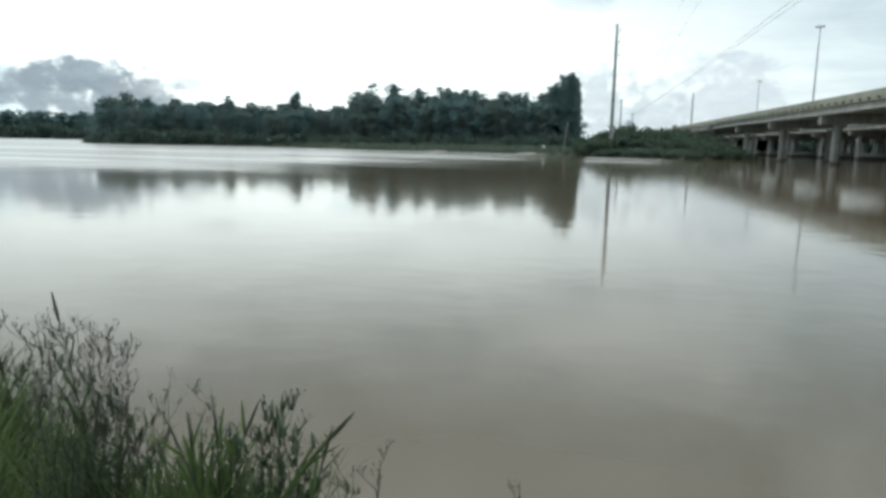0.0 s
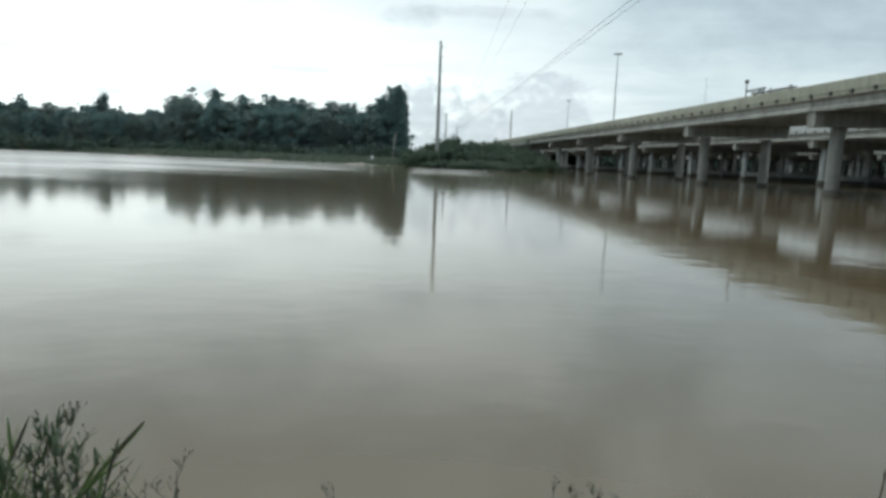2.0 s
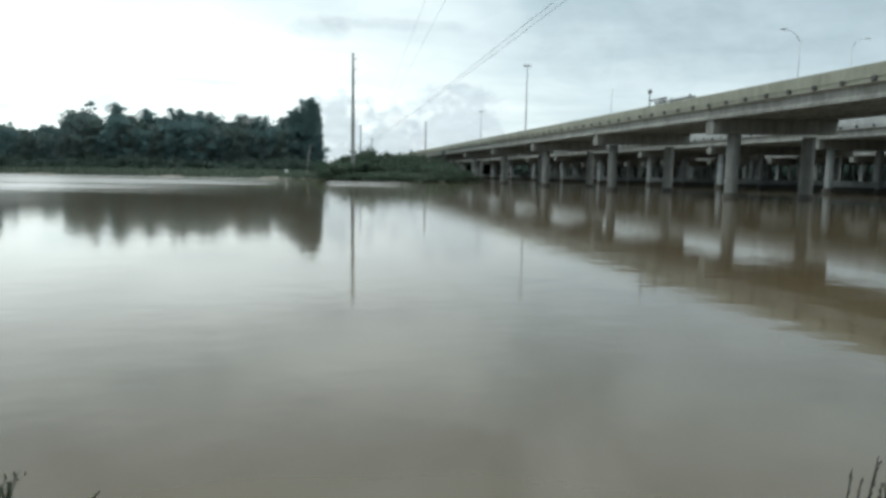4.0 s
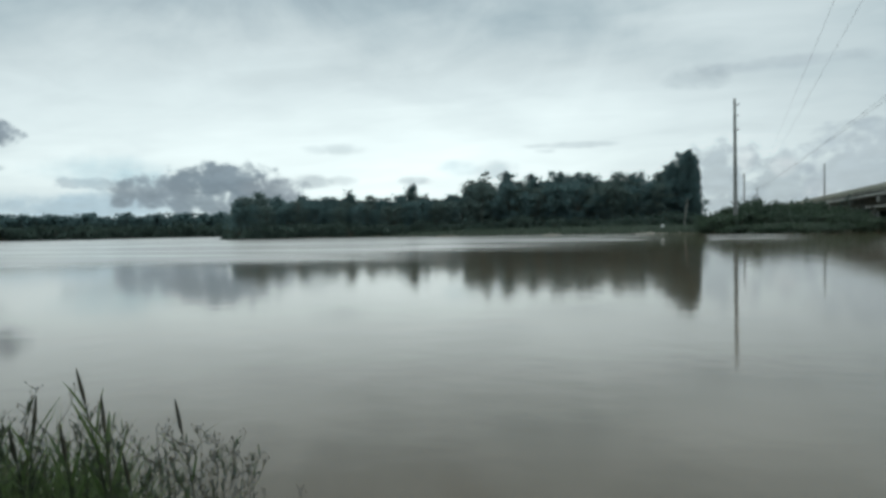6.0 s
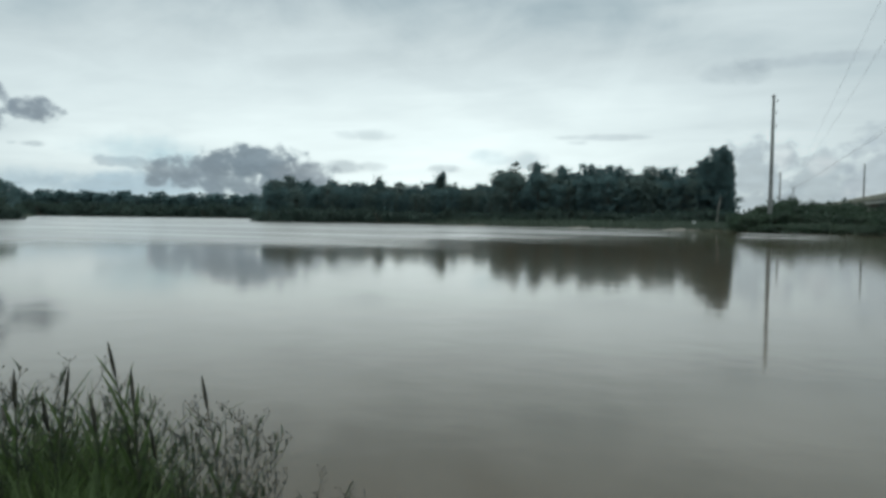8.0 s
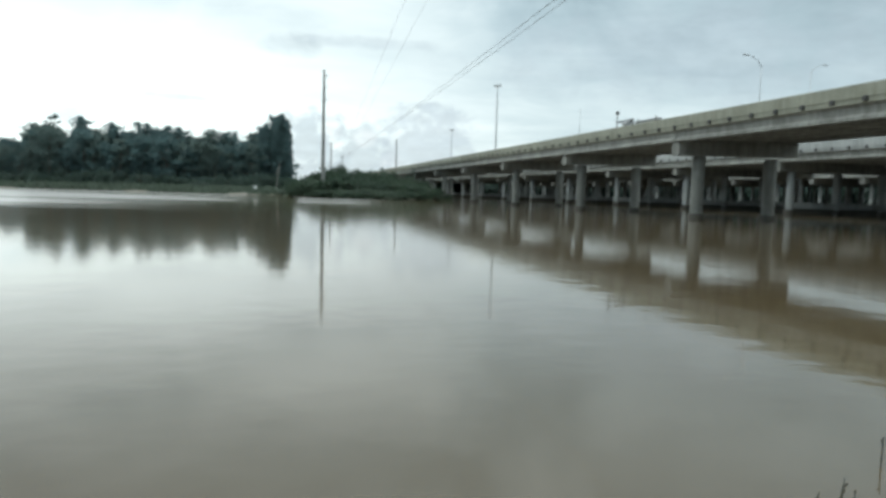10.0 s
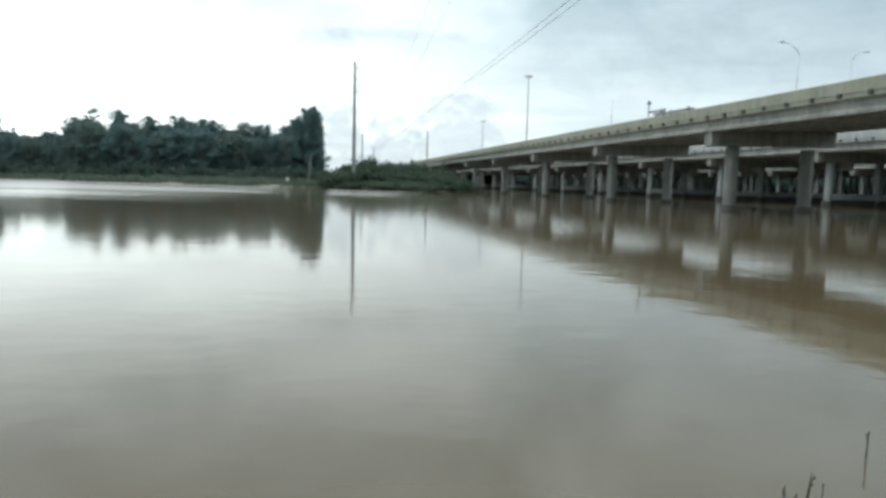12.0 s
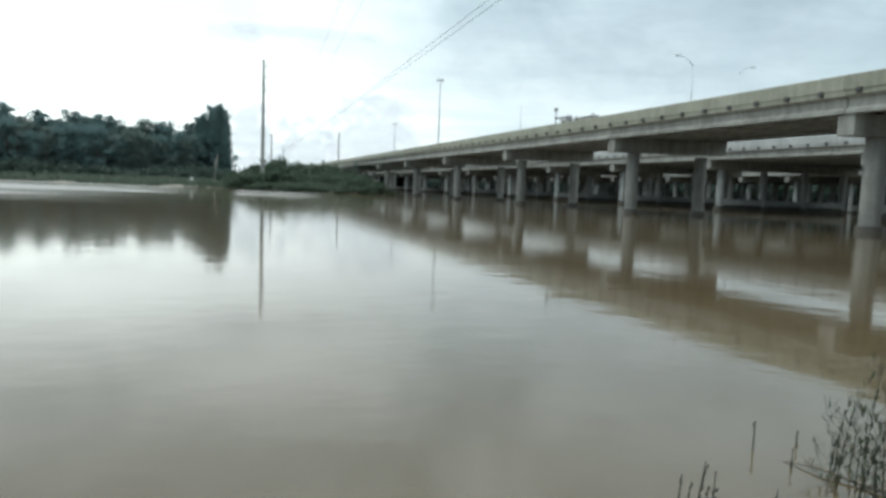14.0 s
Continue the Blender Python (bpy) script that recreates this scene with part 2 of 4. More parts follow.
def water_material():
    """Silty flood water: brown under the gloss, ruffled in patches."""
    m = bpy.data.materials.new("flood_water")
    m.use_nodes = True
    N = Nodes(m.node_tree)
    co = N.add("ShaderNodeTexCoord").outputs["Object"]
    silt = N.noise(co, 0.03, 4.0, 0.55, 0.8)
    colour = N.mix(N.smooth(silt, 0.3, 0.7), (0.079, 0.058, 0.031), (0.095, 0.071, 0.038))
    x, y, _ = N.add("ShaderNodeSeparateXYZ", Vector=co).outputs
    out = N.math("SQRT", N.math("ADD", N.math("MULTIPLY", x, x), N.math("MULTIPLY", y, y)))
    bearing = N.math("MULTIPLY", N.math("ARCTAN2", x, y), 57.29578)
    streak = N.noise(N.scaled(co, 0.011, 0.055, 1.0), 1.0, 4.0, 0.6, 0.4)
    # the breeze ruffles the open water before the far shore; it dies out in the shelter of the point
    inner = N.smooth(bearing, -28.0, -15.0, 44.0, 52.0)
    wind = N.smooth(N.math("SUBTRACT", N.math("ADD", out, N.math("MULTIPLY", streak, 40.0)), inner), 8.0, 34.0)
    wind = N.math("MULTIPLY", wind, N.smooth(N.math("ADD", bearing, N.math("MULTIPLY", N.math("SUBTRACT", streak, 0.5), 26.0)), -5.0, -27.0, 0.0, 0.85))
    lines = N.smooth(N.noise(N.scaled(co, 0.014, 0.085, 1.0), 1.0, 4.0, 0.62, 0.5), 0.60, 0.44)
    wind = N.math("MULTIPLY", wind, N.math("MAXIMUM", lines, N.smooth(bearing, -20.0, -32.0, 0.0, 0.7)))
    # thin ruffled lines close under the far shore
    bands = N.smooth(N.noise(N.scaled(co, 0.010, 0.10, 1.0), 1.0, 4.0, 0.6, 0.3), 0.55, 0.47)
    bands = N.math("MULTIPLY", N.math("MULTIPLY", bands, N.smooth(out, 58.0, 92.0)), N.math("MAXIMUM", N.smooth(bearing, -4.0, -9.0, 0.0, 0.75), N.math("MULTIPLY", N.smooth(bearing, -2.6, -1.6, 0.0, 0.7), N.smooth(bearing, 6.0, 2.0))))
    wind = N.math("MAXIMUM", wind, bands)
    swell = N.noise(N.scaled(co, 0.8, 1.0, 1.0), 1.3, 2.0, 0.5)
    ripple = N.noise(N.scaled(co, 0.7, 1.0, 1.0), 3.0, 3.0, 0.55)
    patch = N.smooth(N.noise(N.scaled(co, 0.25, 1.0, 1.0), 0.05, 3.0, 0.6), 0.40, 0.66, 0.4, 1.0)
    h = N.math("ADD", N.math("MULTIPLY", swell, N.smooth(bearing, 2.0, 14.0, 0.010, 0.015)), N.math("MULTIPLY", ripple, N.math("ADD", N.math("MULTIPLY", patch, N.smooth(bearing, 4.0, 18.0, 0.008, 0.010)), N.math("MULTIPLY", wind, 0.07))))
    b = N.add("ShaderNodeBump", Strength=1.0, Distance=0.35, Height=h).outputs[0]
    p = N.add("ShaderNodeBsdfPrincipled", Base__Color=colour, Roughness=N.math("ADD", 0.065, N.math("MULTIPLY", wind, 0.14)), IOR=1.70, Normal=b)
    crest = N.add("ShaderNodeBsdfGlossy", Color=(0.9, 0.9, 0.9, 1), Roughness=0.3, Normal=b)
    p = N.add("ShaderNodeMixShader", _0=N.math("MULTIPLY", wind, 0.55), _1=p.outputs[0], _2=crest.outputs[0])
    N.tree.links.new(p.outputs[0], N.add("ShaderNodeOutputMaterial").inputs[0])
    return m


CONCRETE = material("weathered_concrete", ((0.197, 0.196, 0.180), (0.361, 0.360, 0.332)), 0.5, 9.0, 0.85, 0.25, 0.55)
# pale rails; on columns and struts the paleness stands in for light
PALE_LIT_CONCRETE = material("pale_lit_concrete", ((0.308, 0.317, 0.312), (0.482, 0.495, 0.486)), 0.5, 8.0, 0.82, 0.2, 0.4)
CONCRETE_DARK = material("darker_concrete", ((0.146, 0.150, 0.143), (0.255, 0.262, 0.250)), 0.5, 9.0, 0.88, 0.25, 0.5)
BARRIER = material("cream_concrete", ((0.215, 0.217, 0.172), (0.335, 0.336, 0.275)), 0.5, 8.0, 0.8, 0.2, 0.45)
# wet footings, and the dark block that stands in for shade under struts
WET_SHADE = material("wet_shade_concrete", ((0.05, 0.047, 0.04), (0.10, 0.09, 0.075)), 1.5, 12.0, 0.4, 0.25)
ASPHALT = material("road_surface", ((0.05, 0.05, 0.05), (0.10, 0.10, 0.095)), 0.4, 20.0, 0.9, 0.2)
STEEL = material("galvanised_steel", ((0.36, 0.37, 0.38), (0.52, 0.53, 0.54)), 1.5, 12.0, 0.5, 0.08, 0.3, 0.35)
DARK_METAL = material("dark_metal", ((0.03, 0.03, 0.03), (0.07, 0.07, 0.07)), 3.0, 20.0, 0.6, 0.1)
POLE_WOOD = material("grey_pole", ((0.115, 0.117, 0.116), (0.25, 0.25, 0.24)), 0.6, 10.0, 0.8, 0.2, 0.6)
WIRE = material("weathered_wire", ((0.09, 0.09, 0.10), (0.16, 0.16, 0.17)), 1.0, 10.0, 0.6, 0.05)
LENS = material("lamp_glass", ((0.55, 0.56, 0.56), (0.7, 0.7, 0.7)), 3.0, 20.0, 0.3, 0.05)
SOIL = material("muddy_grassy_ground", ((0.042, 0.052, 0.032), (0.098, 0.092, 0.062)), 0.25, 3.0, 0.95, 0.5)
SAND = material("pale_sand", ((0.13, 0.12, 0.10), (0.22, 0.205, 0.175)), 0.6, 8.0, 0.9, 0.3)
BARK = material("bark", ((0.05, 0.04, 0.03), (0.14, 0.115, 0.09)), 1.5, 14.0, 0.9, 0.6, 0.5)
PALE_BARK = material("pale_dead_bark", ((0.22, 0.21, 0.19), (0.36, 0.35, 0.32)), 1.5, 14.0, 0.9, 0.5, 0.4)
# tree leaves tinted paler and bluer, haze over the distant wood put into colour
LEAF_HAZED = leaf_material("hazed_tree_leaves", (0.094, 0.158, 0.162), (0.116, 0.186, 0.188))
LEAF_WARM_HAZED = leaf_material("hazed_olive_leaves", (0.104, 0.156, 0.148), (0.134, 0.182, 0.164))
LEAF_BUSH = leaf_material("bush_leaves", (0.036, 0.063, 0.045), (0.070, 0.104, 0.064))
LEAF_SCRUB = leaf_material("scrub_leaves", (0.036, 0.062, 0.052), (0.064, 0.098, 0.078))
LEAF_GRASS = leaf_material("shore_grass_blades", (0.058, 0.086, 0.068), (0.102, 0.130, 0.096))
LEAF_WEED = leaf_material("weed_leaves", (0.036, 0.058, 0.030), (0.082, 0.112, 0.062), 3.0)
LEAF_NEAR = leaf_material("bank_grass_blades", (0.042, 0.080, 0.023), (0.108, 0.156, 0.052), 2.0)
STEM = leaf_material("weed_stems", (0.032, 0.040, 0.028), (0.070, 0.080, 0.052), 5.0)
SEED = leaf_material("seed_heads", (0.036, 0.038, 0.026), (0.088, 0.082, 0.056), 8.0)
WATER = water_material()


EYE, K = 1.65, 1.27


# ---- mesh helpers ----
def link(name, bm, mat, parent=None, label="", smooth=False):
    me = bpy.data.meshes.new(name)
    bm.to_mesh(me)
    bm.free()
    return place(name, me, mat, parent, label, smooth)


def place(name, me, mat=None, parent=None, label="", smooth=False, m=None):
    if mat is not None and not me.materials:
        me.materials.append(mat)
    if smooth:
        for f in me.polygons:
            f.use_smooth = True
    ob = new(name, me)
    if parent is not None:
        ob.parent = parent
    if m is not None:
        ob.matrix_basis = m
    if label:
        tagged(ob, label)
    return ob


def thing(name, at=(0, 0, 0), turn=0.0):
    ob = new(name)
    ob.matrix_basis = pose(*at, 0, 0, turn)
    ob.empty_display_size = 0.3
    return ob


def raw(name, verts, faces):
    me = bpy.data.meshes.new(name)
    me.from_pydata([tuple(v) for v in verts], [], [tuple(f) for f in faces])
    me.update()
    return me


def block(bm, x0, x1, y0, y1, z0, z1, bevel=0.0):
    vs = bmesh.ops.create_cube(bm, size=1.0)["verts"]
    bmesh.ops.transform(bm, verts=vs, matrix=Matrix.LocRotScale(((x0 + x1) / 2, (y0 + y1) / 2, (z0 + z1) / 2), None, (x1 - x0, y1 - y0, z1 - z0)))
    if bevel:
        es = list({e for v in vs for e in v.link_edges})
        bmesh.ops.bevel(bm, geom=es, offset=bevel, segments=1, affect="EDGES")


def extrude_profile(bm, outline, y0, y1):
    """A closed outline in x, z drawn out along y."""
    a = [bm.verts.new((x, y0, z)) for x, z in outline]
    b = [bm.verts.new((x, y1, z)) for x, z in outline]
    n = len(outline)
    for i in range(n):
        j = (i + 1) % n
        bm.faces.new((a[i], b[i], b[j], a[j]))
    bm.faces.new(a)
    bm.faces.new(b[::-1])
    bmesh.ops.recalc_face_normals(bm, faces=bm.faces)


def tube_data(points, radii, sides=6, verts=None, faces=None):
    """A tapered tube along points, added to the lists."""
    verts, faces = ([] if verts is None else verts), ([] if faces is None else faces)
    base = len(verts)
    pts = [Vector(p) for p in points]
    for i, p in enumerate(pts):
        d = (pts[min(i + 1, len(pts) - 1)] - pts[max(i - 1, 0)]).normalized()
        u = d.cross(Vector((0.31, 0.95, 0.05)) if abs(d.z) > 0.7 else Vector((0, 0, 1))).normalized()
        w = d.cross(u)
        for k in range(sides):
            a = 2 * math.pi * k / sides
            verts.append(p + (u * math.cos(a) + w * math.sin(a)) * radii[i])
    for i in range(len(pts) - 1):
        for k in range(sides):
            j = (k + 1) % sides
            faces.append((base + i * sides + k, base + i * sides + j, base + (i + 1) * sides + j, base + (i + 1) * sides + k))
    faces.append(tuple(base + k for k in range(sides))[::-1])
    faces.append(tuple(base + (len(pts) - 1) * sides + k for k in range(sides)))
    return verts, faces


def spot(az, d, z=0.0, origin=(0.0, 0.0)):
    """A place by its bearing in degrees from +y to the right, and its distance."""
    return Vector((origin[0] + d * math.sin(radians(az)), origin[1] + d * math.cos(radians(az)), z))


# ---- ground and water ----
SHORE = [(-260, -20), (-60, -4), (-9, -0.2), (-3.8, 1.1), (-1.9, 1.8), (0, 2.1), (1.9, 1.95), (4.2, 1.1), (9, -1), (30, -12), (140, -60),
         (136, 40), (130, 150), (120, 235), (70, 290), (42, 270), (26, 215), (24, 155), (15, 124), (4.5, 119), (-0.6, 127), (-4, 145),
         (-15, 142), (-38, 151), (-94, 175), (-127, 173), (-142, 190), (-240, 318), (-420, 495), (-660, 533), (-610, 420), (-420, 273),
         (-286, 187), (-165, 79), (-210, 32)]


def shore_distance(p):
    """Distance to the shoreline, positive on land. p: an array of x, y."""
    poly = np.array(SHORE, float)
    a, b = poly, np.roll(poly, -1, 0)
    best = np.full(len(p), 1e9)
    inside = np.zeros(len(p), bool)
    for (ax, ay), (bx, by) in zip(a, b):
        dx, dy = bx - ax, by - ay
        k = np.clip(((p[:, 0] - ax) * dx + (p[:, 1] - ay) * dy) / (dx * dx + dy * dy), 0, 1)
        best = np.minimum(best, np.hypot(p[:, 0] - ax - k * dx, p[:, 1] - ay - k * dy))
        crosses = ((ay > p[:, 1]) != (by > p[:, 1])) & (p[:, 0] < (bx - ax) * (p[:, 1] - ay) / (by - ay + 1e-12) + ax)
        inside ^= crosses
    return np.where(inside, -best, best)


def bumps(x, y):
    return 0.5 * np.sin(x * 0.21 + 1.3) * np.cos(y * 0.17 - 0.4) + 0.3 * np.sin(x * 0.53 - y * 0.41) + 0.2 * np.cos(x * 1.3 + y * 1.1)


def ground_height(p):
    p = np.atleast_2d(np.asarray(p, float))
    d = shore_distance(p) + 0.25 * bumps(p[:, 0] * 2.2, p[:, 1] * 2.2) * np.clip(np.hypot(p[:, 0], p[:, 1]) / 40, 0.25, 3)
    rise = np.where(d > 0, 0.55 * (1 - np.exp(-np.clip(d, 0, None) / 5.0)) + 0.012 * np.clip(d, 0, 60), np.clip(d * 0.16, -2.2, 0))
    hill = np.exp(-(((p[:, 0] - 11) / 10.0) ** 2 + ((p[:, 1] - 150) / 19.0) ** 2)) * 1.4
    return rise + hill * (d > 0) + 0.06 * bumps(p[:, 0], p[:, 1]) * (d > -2)


def build_ground():
    rings = np.concatenate([np.linspace(0.0, 6, 22), np.geomspace(6.6, 110, 36), np.geomspace(114, 330, 54), np.geomspace(345, 4500, 26)])
    turns = np.radians(np.linspace(-180, 180, 289)[:-1])
    xy = np.array([(r * np.sin(a), r * np.cos(a)) for r in rings for a in turns])
    z = ground_height(xy)
    n = len(turns)
    faces = [(i * n + k, i * n + (k + 1) % n, (i + 1) * n + (k + 1) % n, (i + 1) * n + k) for i in range(len(rings) - 1) for k in range(n)]
    ob = place("ground", raw("ground", np.column_stack([xy, z]), faces), SOIL, smooth=True)
    tagged(ob, "low muddy banks with grass round the flood water", "ground", kind="structure")


build_ground()
S = 700.0
water = place("water", raw("water", [(-S, -70, 0), (230, -70, 0), (230, 580, 0), (-S, 580, 0)], [(0, 1, 2, 3)]), WATER)
tagged(water, "calm brown flood water mirroring a cloudy sky", "water", kind="structure")


# ---- the highway bridges ----
ALONG = Vector((-0.05597, 0.99843, 0.0))
FRONT = Vector((33.93, 31.40, 0.0))
SPAN, ROW, RAISE = 24.01, 7.36, 0.35
TURN = math.degrees(math.atan2(-ALONG.x, ALONG.y))
CAP_LOW, SOFFIT, SLAB, LIP, TOP = 5.05, 6.25, 7.28, 7.52, 8.36


def girder_mesh(length):
    bm = bmesh.new()
    w, t = 0.30, 0.10
    extrude_profile(bm, [(-w, SOFFIT), (w, SOFFIT), (w, SOFFIT + 0.18), (t, SOFFIT + 0.34), (t, SLAB - 0.24), (w * 0.9, SLAB - 0.12), (w * 0.9, SLAB),
                         (-w * 0.9, SLAB), (-w * 0.9, SLAB - 0.12), (-t, SLAB - 0.24), (-t, SOFFIT + 0.34), (-w, SOFFIT + 0.18)], 0.06, length - 0.06)
    me = bpy.data.meshes.new("girder")
    bm.to_mesh(me)
    bm.free()
    me.materials.append(CONCRETE)
    return me


def barrier_mesh(length):
    bm = bmesh.new()
    extrude_profile(bm, [(0.0, LIP - 0.30), (0.0, LIP), (-0.05, LIP + 0.02), (-0.05, TOP - 0.03), (-0.02, TOP), (0.20, TOP), (0.24, TOP - 0.05), (0.27, LIP + 0.33), (0.42, LIP + 0.10), (0.42, LIP + 0.002),
                         (0.30, LIP + 0.002), (0.30, LIP - 0.30)], 0.02, length - 0.02)
    me = bpy.data.meshes.new("barrier")
    bm.to_mesh(me)
    bm.free()
    me.materials.append(BARRIER)
    return me


def column_mesh(radius=0.56, mat=CONCRETE):
    bm = bmesh.new()
    bmesh.ops.create_cone(bm, cap_ends=True, segments=24, radius1=radius, radius2=radius, depth=CAP_LOW + 3.0, matrix=pose(0, 0, (CAP_LOW - 3.0) / 2))
    me = bpy.data.meshes.new("column")
    bm.to_mesh(me)
    bm.free()
    me.materials.append(mat)
    for f in me.polygons:
        f.use_smooth = len(f.vertices) == 4
    return me


def collar_mesh():
    bm = bmesh.new()
    bmesh.ops.create_cone(bm, cap_ends=True, segments=24, radius1=0.74, radius2=0.70, depth=2.4, matrix=pose(0, 0, -1.16))
    bmesh.ops.bevel(bm, geom=[e for e in bm.edges if all(v.co.z > 0 for v in e.verts)], offset=0.04, segments=1, affect="EDGES")
    me = bpy.data.meshes.new("footing")
    bm.to_mesh(me)
    bm.free()
    me.materials.append(WET_SHADE)
    return me


GIRDER, RAIL, RAIL_GREY, COLUMN, COLLAR = girder_mesh(SPAN), barrier_mesh(SPAN), barrier_mesh(SPAN), column_mesh(), collar_mesh()
RAIL_GREY.materials[0] = PALE_LIT_CONCRETE
# columns of the back bridges, light under the decks put into their colour
COLUMN_LIT, COLUMN_SLIM = column_mesh(0.50, PALE_LIT_CONCRETE), column_mesh(0.33, PALE_LIT_CONCRETE)


def build_bridge(offset, columns, first, last, label, strut, girders, drains, fall=0.0, drop=0.0, rail=None, row=ROW, column=None, halves=1):
    """One level bridge beside the others; offset across from the first row of columns, halves bents to a span."""
    n = Vector((ALONG.y, -ALONG.x, 0))
    at = FRONT + n * offset
    root = thing("highway_bridge", (at.x, at.y, RAISE - drop), TURN)
    rail = RAIL if rail is None else rail
    tagged(root, label, "bridge", "highway bridges")
    x0, x1 = -2.72, (columns - 1) * row + 2.72
    bm = bmesh.new()
    wide = x1 - x0
    extrude_profile(bm, [(-2.40, CAP_LOW), (x1 - 0.32, CAP_LOW + fall * wide * 0.8), (x1 - 0.32, SOFFIT - 0.01 + fall * wide), (-2.40, SOFFIT - 0.01)], -0.55, 0.55)
    bmesh.ops.bevel(bm, geom=list(bm.edges), offset=0.03, segments=1, affect="EDGES")
    cap_me = bpy.data.meshes.new("bent_cap")
    bm.to_mesh(cap_me)
    bm.free()
    cap_me.materials.append(CONCRETE)
    bm = bmesh.new()
    block(bm, x0 + 0.02, x1 - 0.02, 0.02, SPAN - 0.02, SLAB + 0.003, LIP - 0.003)
    for v in bm.verts:
        v.co.z += fall * (v.co.x - x0)
    slab_me = bpy.data.meshes.new("deck_slab")
    bm.to_mesh(slab_me)
    bm.free()
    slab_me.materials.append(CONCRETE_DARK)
    bm = bmesh.new()
    block(bm, x0 + 0.45, x1 - 0.45, 0.0, SPAN, LIP - 0.001, LIP + 0.06)
    for v in bm.verts:
        v.co.z += fall * (v.co.x - x0)
    road_me = bpy.data.meshes.new("road_surface")
    bm.to_mesh(road_me)
    bm.free()
    road_me.materials.append(ASPHALT)
    if strut:
        bm = bmesh.new()
        block(bm, 0.2, (columns - 1) * row - 0.2, -0.36, 0.36, 0.22, 1.02, 0.04)
        strut_me = bpy.data.meshes.new("strut_wall")
        bm.to_mesh(strut_me)
        bm.free()
        # lighter concrete in place of light on the strut
        strut_me.materials.append(PALE_LIT_CONCRETE)
        # dark block fills the gap below the beam in place of shade
        bm = bmesh.new()
        block(bm, 0.3, (columns - 1) * row - 0.3, -0.30, 0.30, -1.6, 0.215)
        shade_me = bpy.data.meshes.new("wall_base")
        bm.to_mesh(shade_me)
        bm.free()
        shade_me.materials.append(WET_SHADE)
    for h in range(first * halves, last * halves + 1):
        k, y = h // halves, h * SPAN / halves
        place("bent_cap", cap_me, None, root, m=pose(0, y, 0))
        for c in range(columns):
            col = place("column", COLUMN if column is None else column, None, root, m=pose(c * row, y, 0))
            place("footing", COLLAR, None, col, "dark wet concrete footing at the waterline")
        if strut:
            wall = place("strut_wall", strut_me, None, root, m=pose(0, y, 0))
            place("wall_base", shade_me, None, wall, "dark block in place of the shaded gap under the beam")
        if k == last or h % halves:
            continue
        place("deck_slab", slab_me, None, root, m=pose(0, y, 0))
        place("road_surface", road_me, None, root, m=pose(0, y, 0))
        for g in range(girders):
            gx = x0 + 0.42 + (x1 - x0 - 0.84) * g / (girders - 1)
            place("girder", GIRDER, None, root, m=pose(gx, y, fall * (gx - x0)))
        place("barrier", rail, None, root, m=pose(x0, y, 0))
        place("barrier", rail, None, root, m=pose(x1, y + SPAN, fall * wide, 0, 0, 180))
    if drains:
        bm = bmesh.new()
        block(bm, -0.16, 0.02, -0.17, 0.17, -0.20, 0.10, 0.03)
        me = bpy.data.meshes.new("drain_spout")
        bm.to_mesh(me)
        bm.free()
        me.materials.append(DARK_METAL)
        for k in range(-12, 56):
            place("drain_spout", me, None, root, m=pose(x0, 1.5 + k * 2.47, LIP - 0.02))
    return root


build_bridge(0.0, 2, -3, 13, "long concrete girder bridge on round columns over the water", False, 6, True, 0.028)
build_bridge(30.2, 4, -2, 12, "wide concrete bridge behind the first with strut walls", True, 11, True, 0.0, -0.24, RAIL_GREY, ROW, COLUMN_LIT)
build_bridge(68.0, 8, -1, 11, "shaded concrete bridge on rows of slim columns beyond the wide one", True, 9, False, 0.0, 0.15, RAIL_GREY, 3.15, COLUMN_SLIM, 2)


# ---- poles, lamps and wires ----
def pole(at, top, r0, r1, label, arms=(), mat=POLE_WOOD, cat="pole", name="utility_pole", base=None):
    z0 = float(ground_height([(at[0], at[1])])[0]) - 0.4 if base is None else base
    root = thing(name, (at[0], at[1], z0))
    tagged(root, label, cat)
    hgt = top - z0
    v, f = tube_data([(0, 0, hgt * k / 6) for k in range(7)], [r0 + (r1 - r0) * k / 6 for k in range(7)], 10)
    place("shaft", raw("shaft", v, f), mat, root, smooth=True)
    for z, side, length in arms:
        v, f = tube_data([(0, 0, z - z0), (side * length * 0.6, 0, z - z0 + 0.05), (side * length, 0, z - z0 + 0.18)], [0.06, 0.05, 0.05], 6)
        arm = place("insulator_arm", raw("insulator_arm", v, f), DARK_METAL, root)
        v, f = tube_data([(side * length, 0, z - z0 + 0.1), (side * length, 0, z - z0 + 0.5)], [0.09, 0.06], 8)
        place("insulator", raw("insulator", v, f), DARK_METAL, arm)
    return root


pole(spot(0, 140), 25.35, 0.43, 0.24, "tall grey utility pole on the grassy point", ((24.0, 1, 0.65), (21.9, 1, 0.6), (19.3, 1, 0.6), (24.7, -1, 0.25)))
pole(spot(0.67, 215), 16.3, 0.22, 0.15, "thin dark wooden pole behind the bushes", ((15.5, -1, 0.4),), BARK)
pole(spot(1.6, 330), 17.6, 0.28, 0.2, "far wooden pole that carries the wires", ((17.0, 1, 0.9), (17.0, -1, 0.9)))
pole(spot(6.08, 220), 18.3, 0.26, 0.18, "thin wooden pole beside the bridge")


